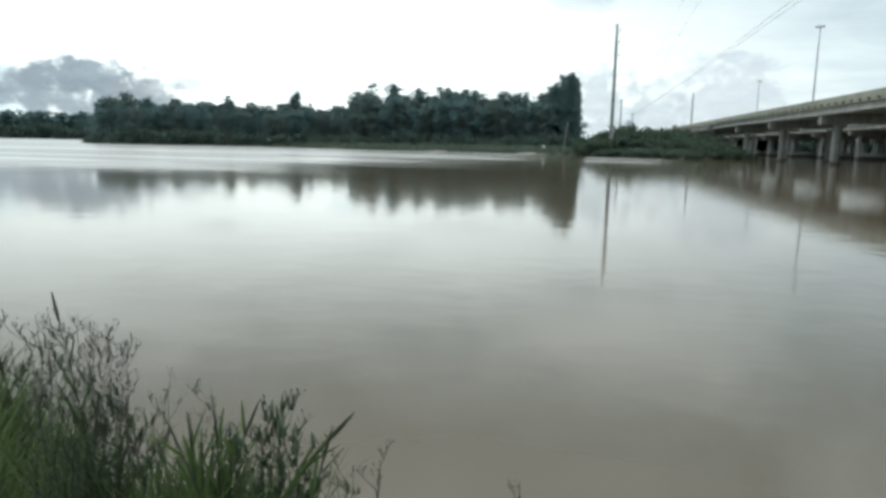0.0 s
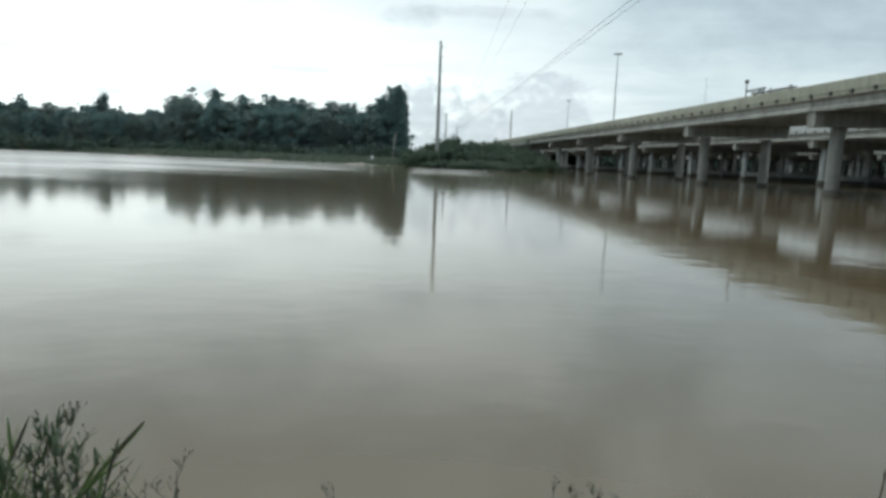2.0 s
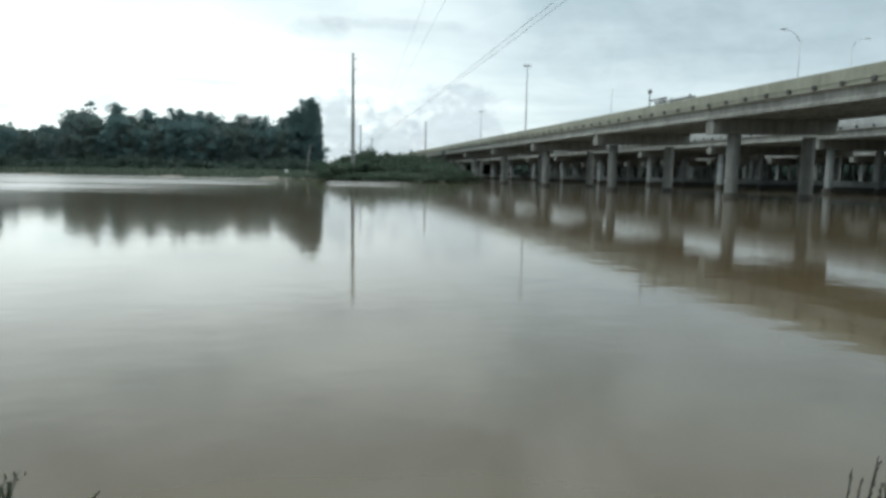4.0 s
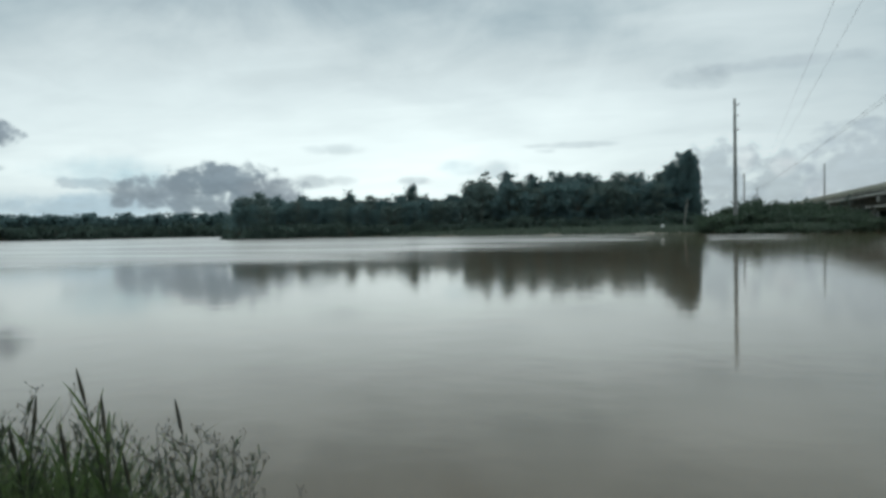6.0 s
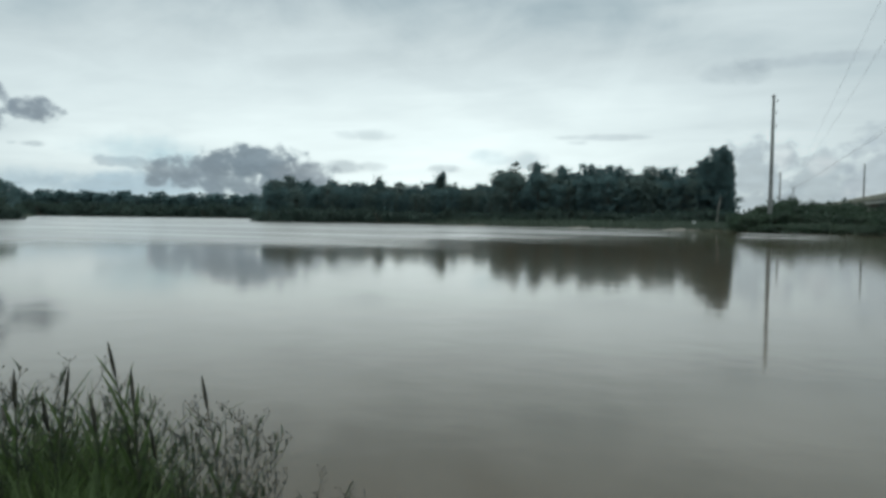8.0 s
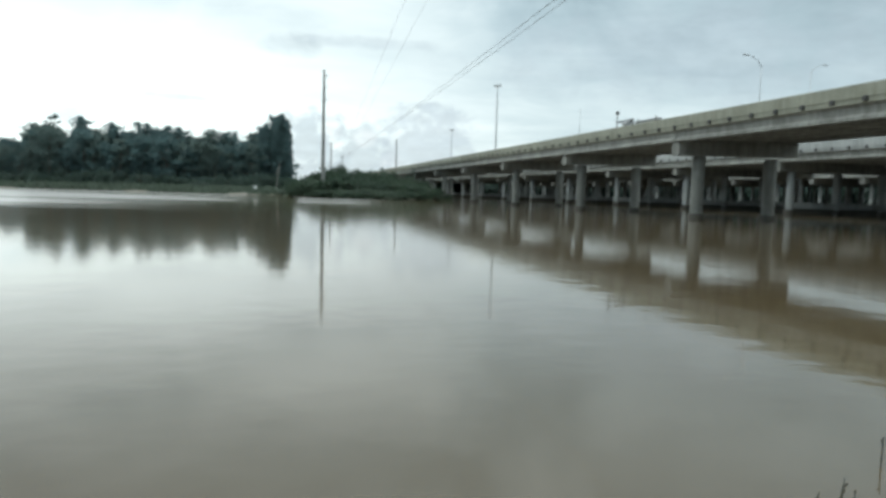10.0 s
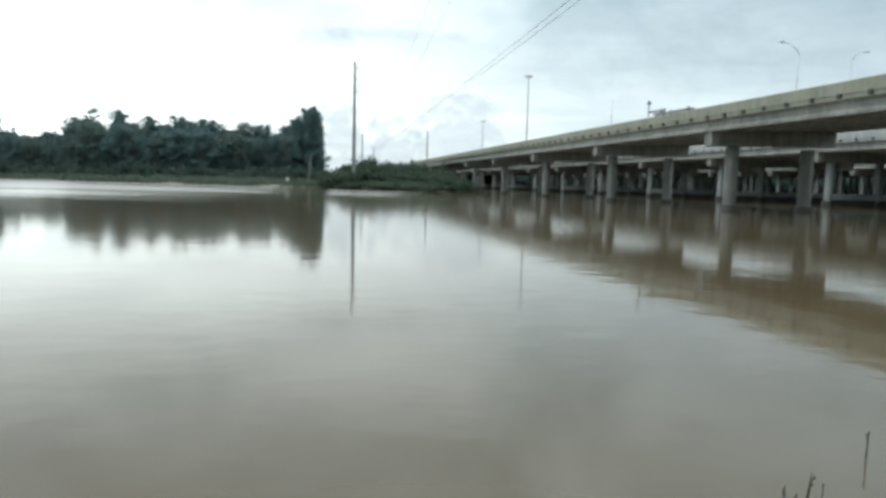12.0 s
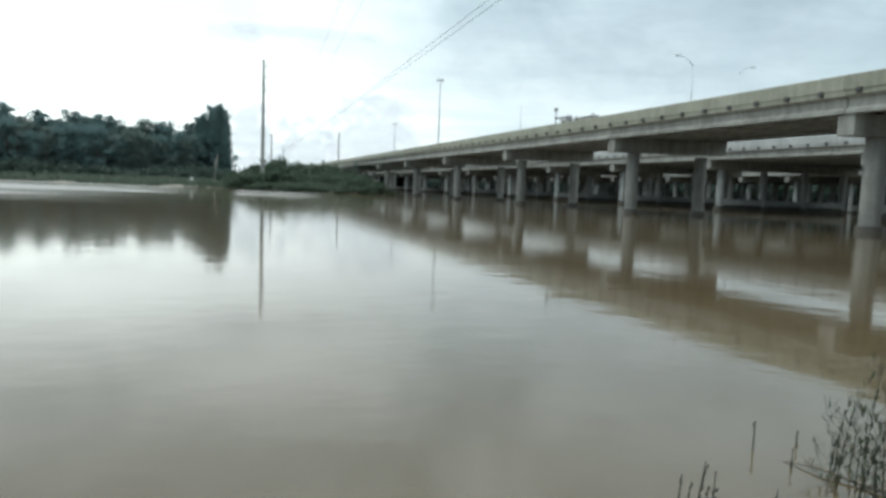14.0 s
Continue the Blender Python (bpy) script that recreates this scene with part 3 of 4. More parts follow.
def mast(at, top, name, label, heads, base=-2.0):
    """A tall steel lighting mast with a ring of lamps."""
    root = thing(name, (at[0], at[1], base))
    tagged(root, label, "street lamp", "lighting masts")
    h = top - base
    v, f = tube_data([(0, 0, h * k / 8) for k in range(9)], [0.20 - 0.013 * k for k in range(9)], 10)
    place("shaft", raw("shaft", v, f), STEEL, root, smooth=True)
    v, f = tube_data([(0.46 * math.cos(a), 0.46 * math.sin(a), h - 0.1) for a in np.linspace(0, 2 * math.pi, 17)], [0.06] * 17, 6)
    place("ring", raw("ring", v, f), STEEL, root)
    for k in range(heads):
        a = 2 * math.pi * k / heads
        bm = bmesh.new()
        bmesh.ops.create_cone(bm, cap_ends=True, segments=12, radius1=0.22, radius2=0.12, depth=0.34, matrix=pose(0.72 * math.cos(a), 0.72 * math.sin(a), h - 0.15))
        head = link("lamp_head", bm, STEEL, root)
        v, f = tube_data([(0, 0, h - 0.4), (0.68 * math.cos(a), 0.68 * math.sin(a), h - 0.05)], [0.05, 0.04], 6)
        place("bracket", raw("bracket", v, f), STEEL, head)


mast(spot(14.38, 151.0), 25.4, "high_mast_lamp", "tall steel lighting mast with a ring of lamps", 6, TOP + RAISE + 0.34)
mast(spot(10.7, 226), 22.35, "high_mast_lamp", "distant steel lighting mast with a ring of lamps", 6)


def road_lamp(az, across, top, side, label, base, arm=1.9):
    """A bridge lamp standing on the barrier line, its arm reaching to one side."""
    t = math.tan(radians(az))
    # where the bearing meets the line of that barrier
    n = Vector((ALONG.y, -ALONG.x, 0))
    p = FRONT + n * across
    k = (p.x - t * p.y) / (t * ALONG.y - ALONG.x)
    p = p + ALONG * k
    root = thing("road_lamp", (p.x, p.y, base), TURN)
    tagged(root, label, "street lamp", "bridge lamps")
    h = top - base
    v, f = tube_data([(0, 0, 0), (0, 0, h * 0.5), (0, 0, h)], [0.055, 0.045, 0.035], 8)
    place("shaft", raw("shaft", v, f), STEEL, root, smooth=True)
    if arm:
        v, f = tube_data([(0, 0, h - 0.1), (side * 0.25 * arm, 0, h + 0.45), (side * 0.6 * arm, 0, h + 0.8), (side * arm, 0, h + 0.9)], [0.036, 0.033, 0.03, 0.028], 8)
        a = place("arm", raw("arm", v, f), STEEL, root, smooth=True)
        bm = bmesh.new()
        block(bm, side * arm - 0.30, side * arm + 0.30, -0.13, 0.13, h + 0.84, h + 0.95, 0.04)
        link("lamp_head", bm, STEEL, a)
    return root


road_lamp(34.55, 9.98, 14.95, -1, "curved-arm steel lamp post on the bridge barrier", TOP + RAISE + 0.34, 1.9)
road_lamp(37.95, 27.6, 17.75, 1, "curved-arm steel lamp post on the second bridge", TOP + RAISE - 0.10, 2.0)
road_lamp(21.2, 9.98, 15.45, 1, "slim straight steel post on the bridge barrier", TOP + RAISE + 0.34, 0)


def roadside_box():
    """Dark equipment on the bridge: a post with a small head, a rail and a flat panel."""
    t = math.tan(radians(24.1))
    p = FRONT + Vector((ALONG.y, -ALONG.x, 0)) * -2.0
    k = (p.x - t * p.y) / (t * ALONG.y - ALONG.x)
    p = p + ALONG * k
    root = thing("road_sign", (p.x, p.y, LIP + 0.07 + RAISE), TURN)
    tagged(root, "dark trailer sign folded down at the bridge barrier", "sign")
    v, f = tube_data([(0, 0, 0), (0, 0, 2.3)], [0.06, 0.05], 8)
    place("post", raw("post", v, f), DARK_METAL, root)
    bm = bmesh.new()
    block(bm, -0.14, 0.14, -0.16, 0.16, 2.2, 2.55, 0.03)
    link("head", bm, DARK_METAL, root)
    bm = bmesh.new()
    block(bm, -0.1, 0.1, -3.4, 0.0, 1.36, 1.50, 0.02)
    link("rail", bm, DARK_METAL, root)
    bm = bmesh.new()
    block(bm, -0.3, 0.3, -8.2, -3.6, 1.0, 1.14, 0.03)
    link("panel", bm, STEEL, root)
    bm = bmesh.new()
    block(bm, -0.25, 0.25, -2.6, -1.4, 1.0, 1.36, 0.04)
    link("panel", bm, STEEL, root)
    for y in (-7.6, -4.4, -3.2, -1.6):
        bm = bmesh.new()
        block(bm, -0.08, 0.08, y - 0.08, y + 0.08, 0.0, 1.3)
        link("leg", bm, DARK_METAL, root)


roadside_box()


def wire(a, b, sag, r, label):
    pts = []
    for k in range(41):
        u = k / 40
        p = Vector(a).lerp(Vector(b), u)
        p.z -= sag * 4 * u * (1 - u)
        pts.append(p)
    v, f = tube_data(pts, [r] * 41, 5)
    tagged(place("power_line", raw("power_line", v, f), WIRE, smooth=True), label, "cable", "overhead wires")


FAR = spot(1.6, 330)
wire((18.2, -30, 16.55), (FAR.x + 0.9, FAR.y, 17.4), 1.2, 0.023, "thick overhead wire sloping towards the far pole")
wire((18.9, -30, 16.35), (FAR.x + 0.3, FAR.y, 17.4), 1.4, 0.022, "thick overhead wire sloping towards the far pole")
wire((9.0, -30, 19.95), (FAR.x - 0.3, FAR.y, 17.4), 0.6, 0.013, "thin overhead wire high above the water")
wire((6.6, -30, 20.15), (FAR.x - 0.9, FAR.y, 17.4), 0.6, 0.012, "thin overhead wire high above the water")
pole((18.3, -30), 16.8, 0.3, 0.2, "near wooden pole that carries the wires", ((16.0, 1, 0.6), (16.0, -1, 0.4)))
pole((7.8, -30), 20.2, 0.3, 0.2, "near tall pole that carries thin wires", ((19.5, 1, 1.2), (19.5, -1, 1.2)))


# ---- trees ----
def leaf_cloud(rng, centres, radii, count, size, verts, faces, squash=0.8):
    """Many small bent leaf sprays set through uneven clumps, the rim feathered."""
    weights = np.array(radii) ** 2
    pick = rng.choice(len(centres), count, p=weights / weights.sum())
    for i in pick:
        d = rng.normal(size=3)
        d /= np.linalg.norm(d)
        c = np.array(centres[i]) + d * radii[i] * (0.1 + 1.15 * rng.random() ** 0.7) * (1.0 if rng.random() > 0.14 else 1.2 + 0.6 * rng.random()) * np.array([1, 1, squash])
        n = d * 0.25 + rng.normal(size=3) * 0.8 + np.array([0, 0, 0.15])
        n /= np.linalg.norm(n)
        u = np.cross(n, rng.normal(size=3))
        u /= np.linalg.norm(u) + 1e-9
        w = np.cross(n, u)
        s = size * (0.5 + 1.0 * rng.random())
        b = len(verts)
        verts += [c - u * s, c + w * s * 0.6 - n * s * 0.15, c + u * s, c - w * s * 0.65 - n * s * 0.1]
        faces.append((b, b + 1, b + 2, b + 3))


# lowest limb and reach of a tree ten metres high, number of limbs, size of a clump
HABIT = {"round": (1.0, 2.5, 34, 0.52), "tall": (0.7, 1.75, 36, 0.44), "open": (2.4, 2.1, 26, 0.32), "broad": (0.5, 2.8, 38, 0.54), "snag": (5.2, 0.9, 9, 0.24), "column": (0.2, 1.15, 44, 0.46)}


def tree_meshes(seed, shape, leaves, size=0.25, twigs=True):
    """Trunk with forking limbs, and crown, of a tree ten metres high."""
    rng = np.random.default_rng(seed)
    tv, tf, centres, radii = [], [], [], []
    lean = rng.normal(size=2) * 0.25
    tall = 8.4 if shape != "snag" else 9.8
    trunk = [(lean[0] * u * u + 0.12 * math.sin(5 * u + seed), lean[1] * u * u, -0.4 + tall * u) for u in np.linspace(0, 1, 8)]
    tube_data(trunk, [0.24 - 0.21 * u for u in np.linspace(0, 1, 8)], 7, tv, tf)
    low, wide, limbs, clump = HABIT[shape]
    lobes = [(1 + int(rng.integers(3)), rng.random() * 6.28, 0.10 + 0.22 * rng.random(), rng.random() * 6.28) for _ in range(3)]
    for k in range(limbs):
        u = (k + rng.random()) / limbs
        z = low + (9.2 - low) * u
        if shape == "tall":
            reach = wide * (1.05 - 0.86 * u)
        elif shape == "column":
            reach = wide * (0.95 - 0.22 * u)
        else:
            reach = wide * math.sin(math.pi * (0.20 + 0.70 * u)) ** 0.8
        a = k * 2.4 + rng.random()
        reach *= (0.62 + 0.45 * rng.random()) * (1.0 + 0.8 * sum(h * math.sin(n * a + p + 6 * u + q) for n, p, h, q in lobes))
        root = np.array([lean[0] * (z / 9) ** 2, lean[1] * (z / 9) ** 2, max(z - 0.9, 0.3)])
        tip = root + np.array([math.cos(a) * reach, math.sin(a) * reach, 0.35 + 0.8 * rng.random()])
        mid = (root + tip) / 2 + np.array([0, 0, 0.15])
        tube_data([root, mid, tip], [0.07, 0.045, 0.018], 5 if twigs else 3, tv, tf)
        centres.append(tip)
        radii.append(clump * (0.6 + 0.7 * rng.random()))
        forks = 1 if shape in ("open", "snag") else 4
        for j in range(forks):
            start = mid + (tip - mid) * rng.random()
            b = a + rng.normal() * 0.9
            out = (0.25 + 0.45 * rng.random()) * (1.0 if shape != "snag" else 0.5)
            end = start + np.array([math.cos(b) * out, math.sin(b) * out, (0.55 * rng.random() - 0.12)])
            if twigs:
                tube_data([start, end], [0.025, 0.010], 3, tv, tf)
            centres.append(end)
            radii.append(clump * (0.5 + 0.7 * rng.random()))
        if forks > 1:
            centres.append(root + (mid - root) * (0.4 + 0.6 * rng.random()) + rng.normal(size=3) * 0.2)
            radii.append(clump * 1.25)
    for k in range(16):
        z = 7.4 + 2.0 * rng.random()
        off = rng.normal(size=2) * 0.75 * (10.2 - z) / 1.9
        centres.append(np.array([lean[0] + off[0], lean[1] + off[1], z]))
        radii.append((0.24 + 0.26 * rng.random()) * (1.0 if shape not in ("snag", "open") else 0.5))
    lv, lf = [], []
    leaf_cloud(rng, centres, radii, leaves, size, lv, lf)
    return raw("trunk", tv, tf), raw("crown", lv, lf)


KINDS, FILL_KINDS, BACK_KINDS, FAR_KINDS = {}, {}, {}, {}
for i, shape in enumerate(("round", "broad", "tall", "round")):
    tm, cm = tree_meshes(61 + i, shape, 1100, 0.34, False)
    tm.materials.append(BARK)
    cm.materials.append(LEAF_HAZED)
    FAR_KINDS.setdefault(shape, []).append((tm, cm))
for i, (shape, leaves, leaf) in enumerate((("round", 3200, LEAF_HAZED), ("tall", 2800, LEAF_HAZED), ("open", 1150, LEAF_WARM_HAZED), ("broad", 3600, LEAF_HAZED), ("snag", 160, LEAF_WARM_HAZED),
                                           ("column", 3600, LEAF_HAZED), ("round", 3000, LEAF_WARM_HAZED), ("broad", 3200, LEAF_WARM_HAZED), ("round", 3200, LEAF_HAZED))):
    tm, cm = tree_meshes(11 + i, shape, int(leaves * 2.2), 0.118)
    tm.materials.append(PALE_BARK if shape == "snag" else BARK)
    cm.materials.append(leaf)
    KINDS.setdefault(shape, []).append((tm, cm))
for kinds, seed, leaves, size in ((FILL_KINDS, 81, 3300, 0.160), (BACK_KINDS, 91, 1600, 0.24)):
    for i, (shape, leaf) in enumerate((("round", LEAF_HAZED), ("tall", LEAF_HAZED), ("open", LEAF_WARM_HAZED), ("broad", LEAF_HAZED), ("round", LEAF_WARM_HAZED), ("broad", LEAF_WARM_HAZED), ("tall", LEAF_WARM_HAZED))):
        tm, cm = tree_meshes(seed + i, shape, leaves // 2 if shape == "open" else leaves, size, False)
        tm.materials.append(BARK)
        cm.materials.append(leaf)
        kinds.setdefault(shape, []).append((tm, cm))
NAMES = {"round": "round-crowned dark green tree in the flooded wood", "tall": "pointed dark green tree in the flooded wood", "open": "thin-leaved tree with a sparse open crown",
         "broad": "broad dense dark green tree at the water", "snag": "nearly bare tree standing above the wood", "column": "tall dense tree wrapped in vines at the wood's end"}


def joined(name, label, category, items):
    """Many alike far plants as one object; items: mesh, matrix, material."""
    verts, faces, slots, mats = [], [], [], []
    n = 0
    for me, m, mat in items:
        co = np.empty(len(me.vertices) * 3)
        me.vertices.foreach_get("co", co)
        a = np.array(m)
        verts.append(co.reshape(-1, 3) @ a[:3, :3].T + a[:3, 3])
        if mat not in mats:
            mats.append(mat)
        faces += [tuple(i + n for i in f.vertices) for f in me.polygons]
        slots += [mats.index(mat)] * len(me.polygons)
        n += len(me.vertices)
    me = raw(name, np.concatenate(verts), faces)
    for mat in mats:
        me.materials.append(mat)
    me.polygons.foreach_set("material_index", slots)
    tagged(place(name, me), label, category, kind="stuff")


def tree(at, top, shape, rng, width=1.0, label="", kinds=None, into=None):
    z = float(ground_height([(at[0], at[1])])[0])
    s = (top - z) / 9.7
    kinds = KINDS if kinds is None else kinds
    tm, cm = kinds[shape][int(rng.integers(len(kinds[shape])))]
    m = Matrix.LocRotScale((at[0], at[1], z), Euler((0, 0, rng.random() * 6.28)), (s * width, s * width, s))
    if into is not None:
        into += [(tm, m, tm.materials[0]), (cm, m, cm.materials[0])]
        return None
    root = thing("tree", (at[0], at[1], z))
    root.matrix_basis = m
    tagged(root, label or NAMES[shape], "tree", "trees")
    place("trunk", tm, None, root)
    place("crown", cm, None, root)
    return root


rng = np.random.default_rng(5)


def wood_distance(az):
    """How far the front of the main wood stands, by bearing."""
    return float(np.interp(az, [-41, -30, -20, -10, -2], [231, 218, 201, 188, 180]))


# bearing, top's angle, kind: the trees that make the wood's skyline
SKYLINE = [(-39.9, 3.1, "round"), (-38.5, 3.5, "round"), (-36.9, 3.15, "broad"), (-35.0, 3.2, "round"), (-33.0, 3.05, "round"), (-31.2, 3.6, "open"), (-29.6, 3.1, "round"),
           (-28.1, 2.9, "broad"), (-26.0, 4.05, "tall"), (-24.8, 3.3, "snag"), (-22.7, 3.1, "round"), (-21.2, 3.7, "tall"), (-20.1, 4.9, "open"), (-19.1, 3.8, "round"), (-18.0, 5.0, "tall"),
           (-16.8, 4.1, "round"), (-15.9, 4.7, "tall"), (-14.8, 4.1, "round"), (-13.4, 4.75, "round"), (-12.0, 4.5, "broad"), (-11.1, 4.6, "round"), (-10.1, 3.9, "broad"), (-9.0, 4.5, "round"),
           (-7.7, 4.45, "round"), (-6.9, 4.1, "open"), (-5.9, 4.5, "open"), (-5.0, 4.9, "open"), (-4.9, 5.05, "column"), (-4.45, 5.2, "column"), (-3.95, 5.9, "column"), (-3.55, 6.05, "column"), (-3.15, 6.0, "column"), (-2.85, 5.65, "column"), (-2.8, 4.6, "column"), (-2.95, 3.0, "tall")]
for az, el, shape in SKYLINE:
    d = wood_distance(az) + 4 + 6 * rng.random() - (6 if shape == "column" else 0)
    tree(spot(az, d), EYE + d * math.tan(radians(el)), shape, rng, {"snag": 0.7, "column": 0.50, "tall": 0.95, "open": 0.9}.get(shape, 0.85 + 0.4 * rng.random()))
els = np.array([e for _, e, _ in SKYLINE])
azs = np.array([a for a, _, _ in SKYLINE])
for k in range(190):
    az = -40.3 + 36.6 * (k + rng.random()) / 190
    d = wood_distance(az) + (-5 + 5 * rng.random(), 6 + 5 * rng.random(), 12 + 9 * rng.random())[k % 3]
    el = float(np.interp(az, azs, els)) * (0.60 + 0.28 * rng.random() if k % 3 == 0 else 0.74 + 0.20 * rng.random())
    tree(spot(az, d), EYE + d * math.tan(radians(el)), ("round", "tall", "broad", "open", "tall", "round", "broad")[k % 7], rng, 0.9 + 0.45 * rng.random(), kinds=BACK_KINDS if k % 3 == 2 else FILL_KINDS)
for k in range(90):
    az = -61.5 + 22.5 * (k + rng.random()) / 90
    d = 545 + 38 * rng.random()
    tree(spot(az, d), EYE + d * math.tan(radians(1.30 + 0.6 * rng.random())), ("round", "broad", "round", "broad")[k % 4], rng, 1.5, "distant dark tree in the far wood across the water", FAR_KINDS)
for k in range(30):
    az = -70 + 11.4 * (k + rng.random()) / 30
    d = 210 + 45 * rng.random()
    tree(spot(az, d), EYE + d * math.tan(radians(2.2 + 0.6 * rng.random())), ("round", "broad")[k % 2], rng, 1.25, "dark tree on the bank at the inlet", FILL_KINDS)
# beyond the bridges
SHADE = []
for k in range(66):
    p = FRONT + Vector((ALONG.y, -ALONG.x, 0)) * (102 + 10 * rng.random()) + ALONG * (-60 + 5.4 * k)
    tree(p, 8.0 + 3.0 * rng.random(), ("broad", "round")[k % 2], rng, 1.25, kinds=FAR_KINDS, into=SHADE)
for k in range(34):
    p = FRONT + Vector((ALONG.y, -ALONG.x, 0)) * (6 + 92 * (k + rng.random()) / 34) + ALONG * (285 + 20 * rng.random())
    tree(p, 8.0 + 3.0 * rng.random(), ("broad", "round")[k % 2], rng, 1.25, kinds=FAR_KINDS, into=SHADE)


# ---- bushes ----
def bush_mesh(seed, leaf, leaves=800, size=0.075):
    r = np.random.default_rng(seed)
    tv, tf, centres, radii = [], [], [], []
    for k in range(11):
        a, reach = r.random() * 6.28, 0.2 + 0.75 * r.random()
        h = 0.35 + 0.5 * r.random() * (1.15 - reach * 0.5)
        tip = np.array([math.cos(a) * reach, math.sin(a) * reach, h])
        tube_data([(0, 0, -0.1), tip * np.array([0.5, 0.5, 0.6]), tip], [0.03, 0.022, 0.01], 5, tv, tf)
        centres.append(tip)
        radii.append(0.2 + 0.14 * r.random())
        centres.append(tip * np.array([0.9, 0.9, 0.45]))
        radii.append(0.26)
    lv, lf = [], []
    leaf_cloud(r, centres, radii, leaves, size, lv, lf)
    s, c = raw("stem", tv, tf), raw("foliage", lv, lf)
    s.materials.append(BARK)
    c.materials.append(leaf)
    return s, c


BUSHES = [bush_mesh(40 + i, LEAF_BUSH) for i in range(4)]
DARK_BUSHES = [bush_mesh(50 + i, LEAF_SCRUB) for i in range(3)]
PLAIN_BUSHES = [bush_mesh(56 + i, LEAF_SCRUB, 260, 0.14) for i in range(3)]


def bush(at, top, width, rng, label, into=None, kinds=BUSHES):
    z = float(ground_height([(at[0], at[1])])[0])
    s = max(top - z, 0.4)
    m = Matrix.LocRotScale((at[0], at[1], z), Euler((0, 0, rng.random() * 6.28)), (width, width, s))
    a, b = kinds[int(rng.integers(len(kinds)))]
    if into is not None:
        into += [(a, m, a.materials[0]), (b, m, b.materials[0])]
        return
    root = thing("bush", (at[0], at[1], z))
    root.matrix_basis = m
    tagged(root, label, "bush", "bushes")
    place("stem", a, None, root)
    place("foliage", b, None, root)


# the point with the pole
for k in range(60):
    az = -2.0 + 11.3 * (k + rng.random()) / 60
    crest = float(np.interp(az, [-2, -0.5, 1.1, 3, 5.4, 8.2, 9.3], [0.7, 1.6, 2.25, 1.75, 1.65, 0.9, 0.4]))
    d = (163 if k % 3 == 0 else 145 if k % 3 == 1 else 131) + 8 * rng.random() + max(0, az - 6) * 1.9
    if d * math.sin(radians(az)) > 31 - 0.056 * d:
        d = 31 / (math.sin(radians(az)) + 0.056)
    if k % 3 == 2:
        crest *= 0.45
    elif k % 3 == 1:
        crest *= 0.75
    tree_top = EYE + d * math.tan(radians(crest * (0.8 + 0.25 * rng.random())))
    bush(spot(az, d), max(tree_top, 2.0), 2.8 + 1.6 * rng.random(), rng, "dark green bush on the point beside the bridge")
# low scrub at the waterline of the point
for k in range(34):
    az = -0.6 + 8.6 * (k + rng.random()) / 34
    d = float(np.interp(az, [-0.6, 2.0, 6.9, 8.0], [128, 120, 126, 146])) + 1.5 * rng.random()
    bush(spot(az, d), 0.8 + 0.8 * rng.random(), 1.5 + 0.9 * rng.random(), rng, "low green scrub at the waterline of the point")
# under the trees beyond the bridges
for k in range(130):
    p = FRONT + Vector((ALONG.y, -ALONG.x, 0)) * (96 + 6 * rng.random()) + ALONG * (-60 + 2.8 * k)
    bush(p, 5.6 + 1.8 * rng.random(), 4.6 + 1.4 * rng.random(), rng, "", SHADE, PLAIN_BUSHES)
for k in range(50):
    p = FRONT + Vector((ALONG.y, -ALONG.x, 0)) * (2 + 96 * (k + rng.random()) / 50) + ALONG * (276 + 6 * rng.random())
    bush(p, 5.6 + 1.8 * rng.random(), 4.6 + 1.4 * rng.random(), rng, "", SHADE, PLAIN_BUSHES)
joined("shaded_wood", "dark trees and bushes in the shade beyond the bridges", "trees", SHADE)
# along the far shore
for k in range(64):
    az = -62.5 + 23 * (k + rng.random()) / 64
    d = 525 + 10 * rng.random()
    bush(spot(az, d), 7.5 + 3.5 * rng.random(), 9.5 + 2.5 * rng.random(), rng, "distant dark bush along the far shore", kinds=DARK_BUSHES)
for k in range(28):
    az = -72 + 13.6 * (k + rng.random()) / 28
    d = 200 + 12 * rng.random()
    bush(spot(az, d), 4.0 + 2.0 * rng.random(), 4.8 + 1.5 * rng.random(), rng, "dark bush on the bank at the inlet", kinds=DARK_BUSHES)
# under the wood's edge
for k in range(70):
    az = -41 + 38.4 * (k + rng.random()) / 70
    d = wood_distance(az) - 8 - 6 * rng.random()
    bush(spot(az, d), 2.8 + 2.2 * rng.random(), 3.3 + 1.8 * rng.random(), rng, "dark bush under the edge of the wood", kinds=DARK_BUSHES)


# ---- pale spots along the shore ----
def sand_bar(at, length, depth, seed):
    r = np.random.default_rng(seed)
    verts, faces, n = [(at[0], at[1], 0.40)], [], 28
    for ring, h in ((0.55, 0.30), (1.0, -0.15)):
        for k in range(n):
            a = 2 * math.pi * k / n
            w = ring * (0.8 + 0.35 * r.random())
            verts.append((at[0] + math.cos(a) * length * w, at[1] + math.sin(a) * depth * w, h))
    for k in range(n):
        j = (k + 1) % n
        faces += [(0, 1 + k, 1 + j), (1 + k, 1 + n + k, 1 + n + j, 1 + j)]
    tagged(place("sand_bar", raw("sand_bar", verts, faces), SAND, smooth=True), "pale sandy patch at the waterline of the far shore", "sand")


sand_bar(spot(-6.4, 143.5), 4.0, 1.5, 1)
sand_bar(spot(-23.0, 158), 3.8, 1.3, 2)
sand_bar(spot(-14.2, 146), 2.8, 1.0, 3)


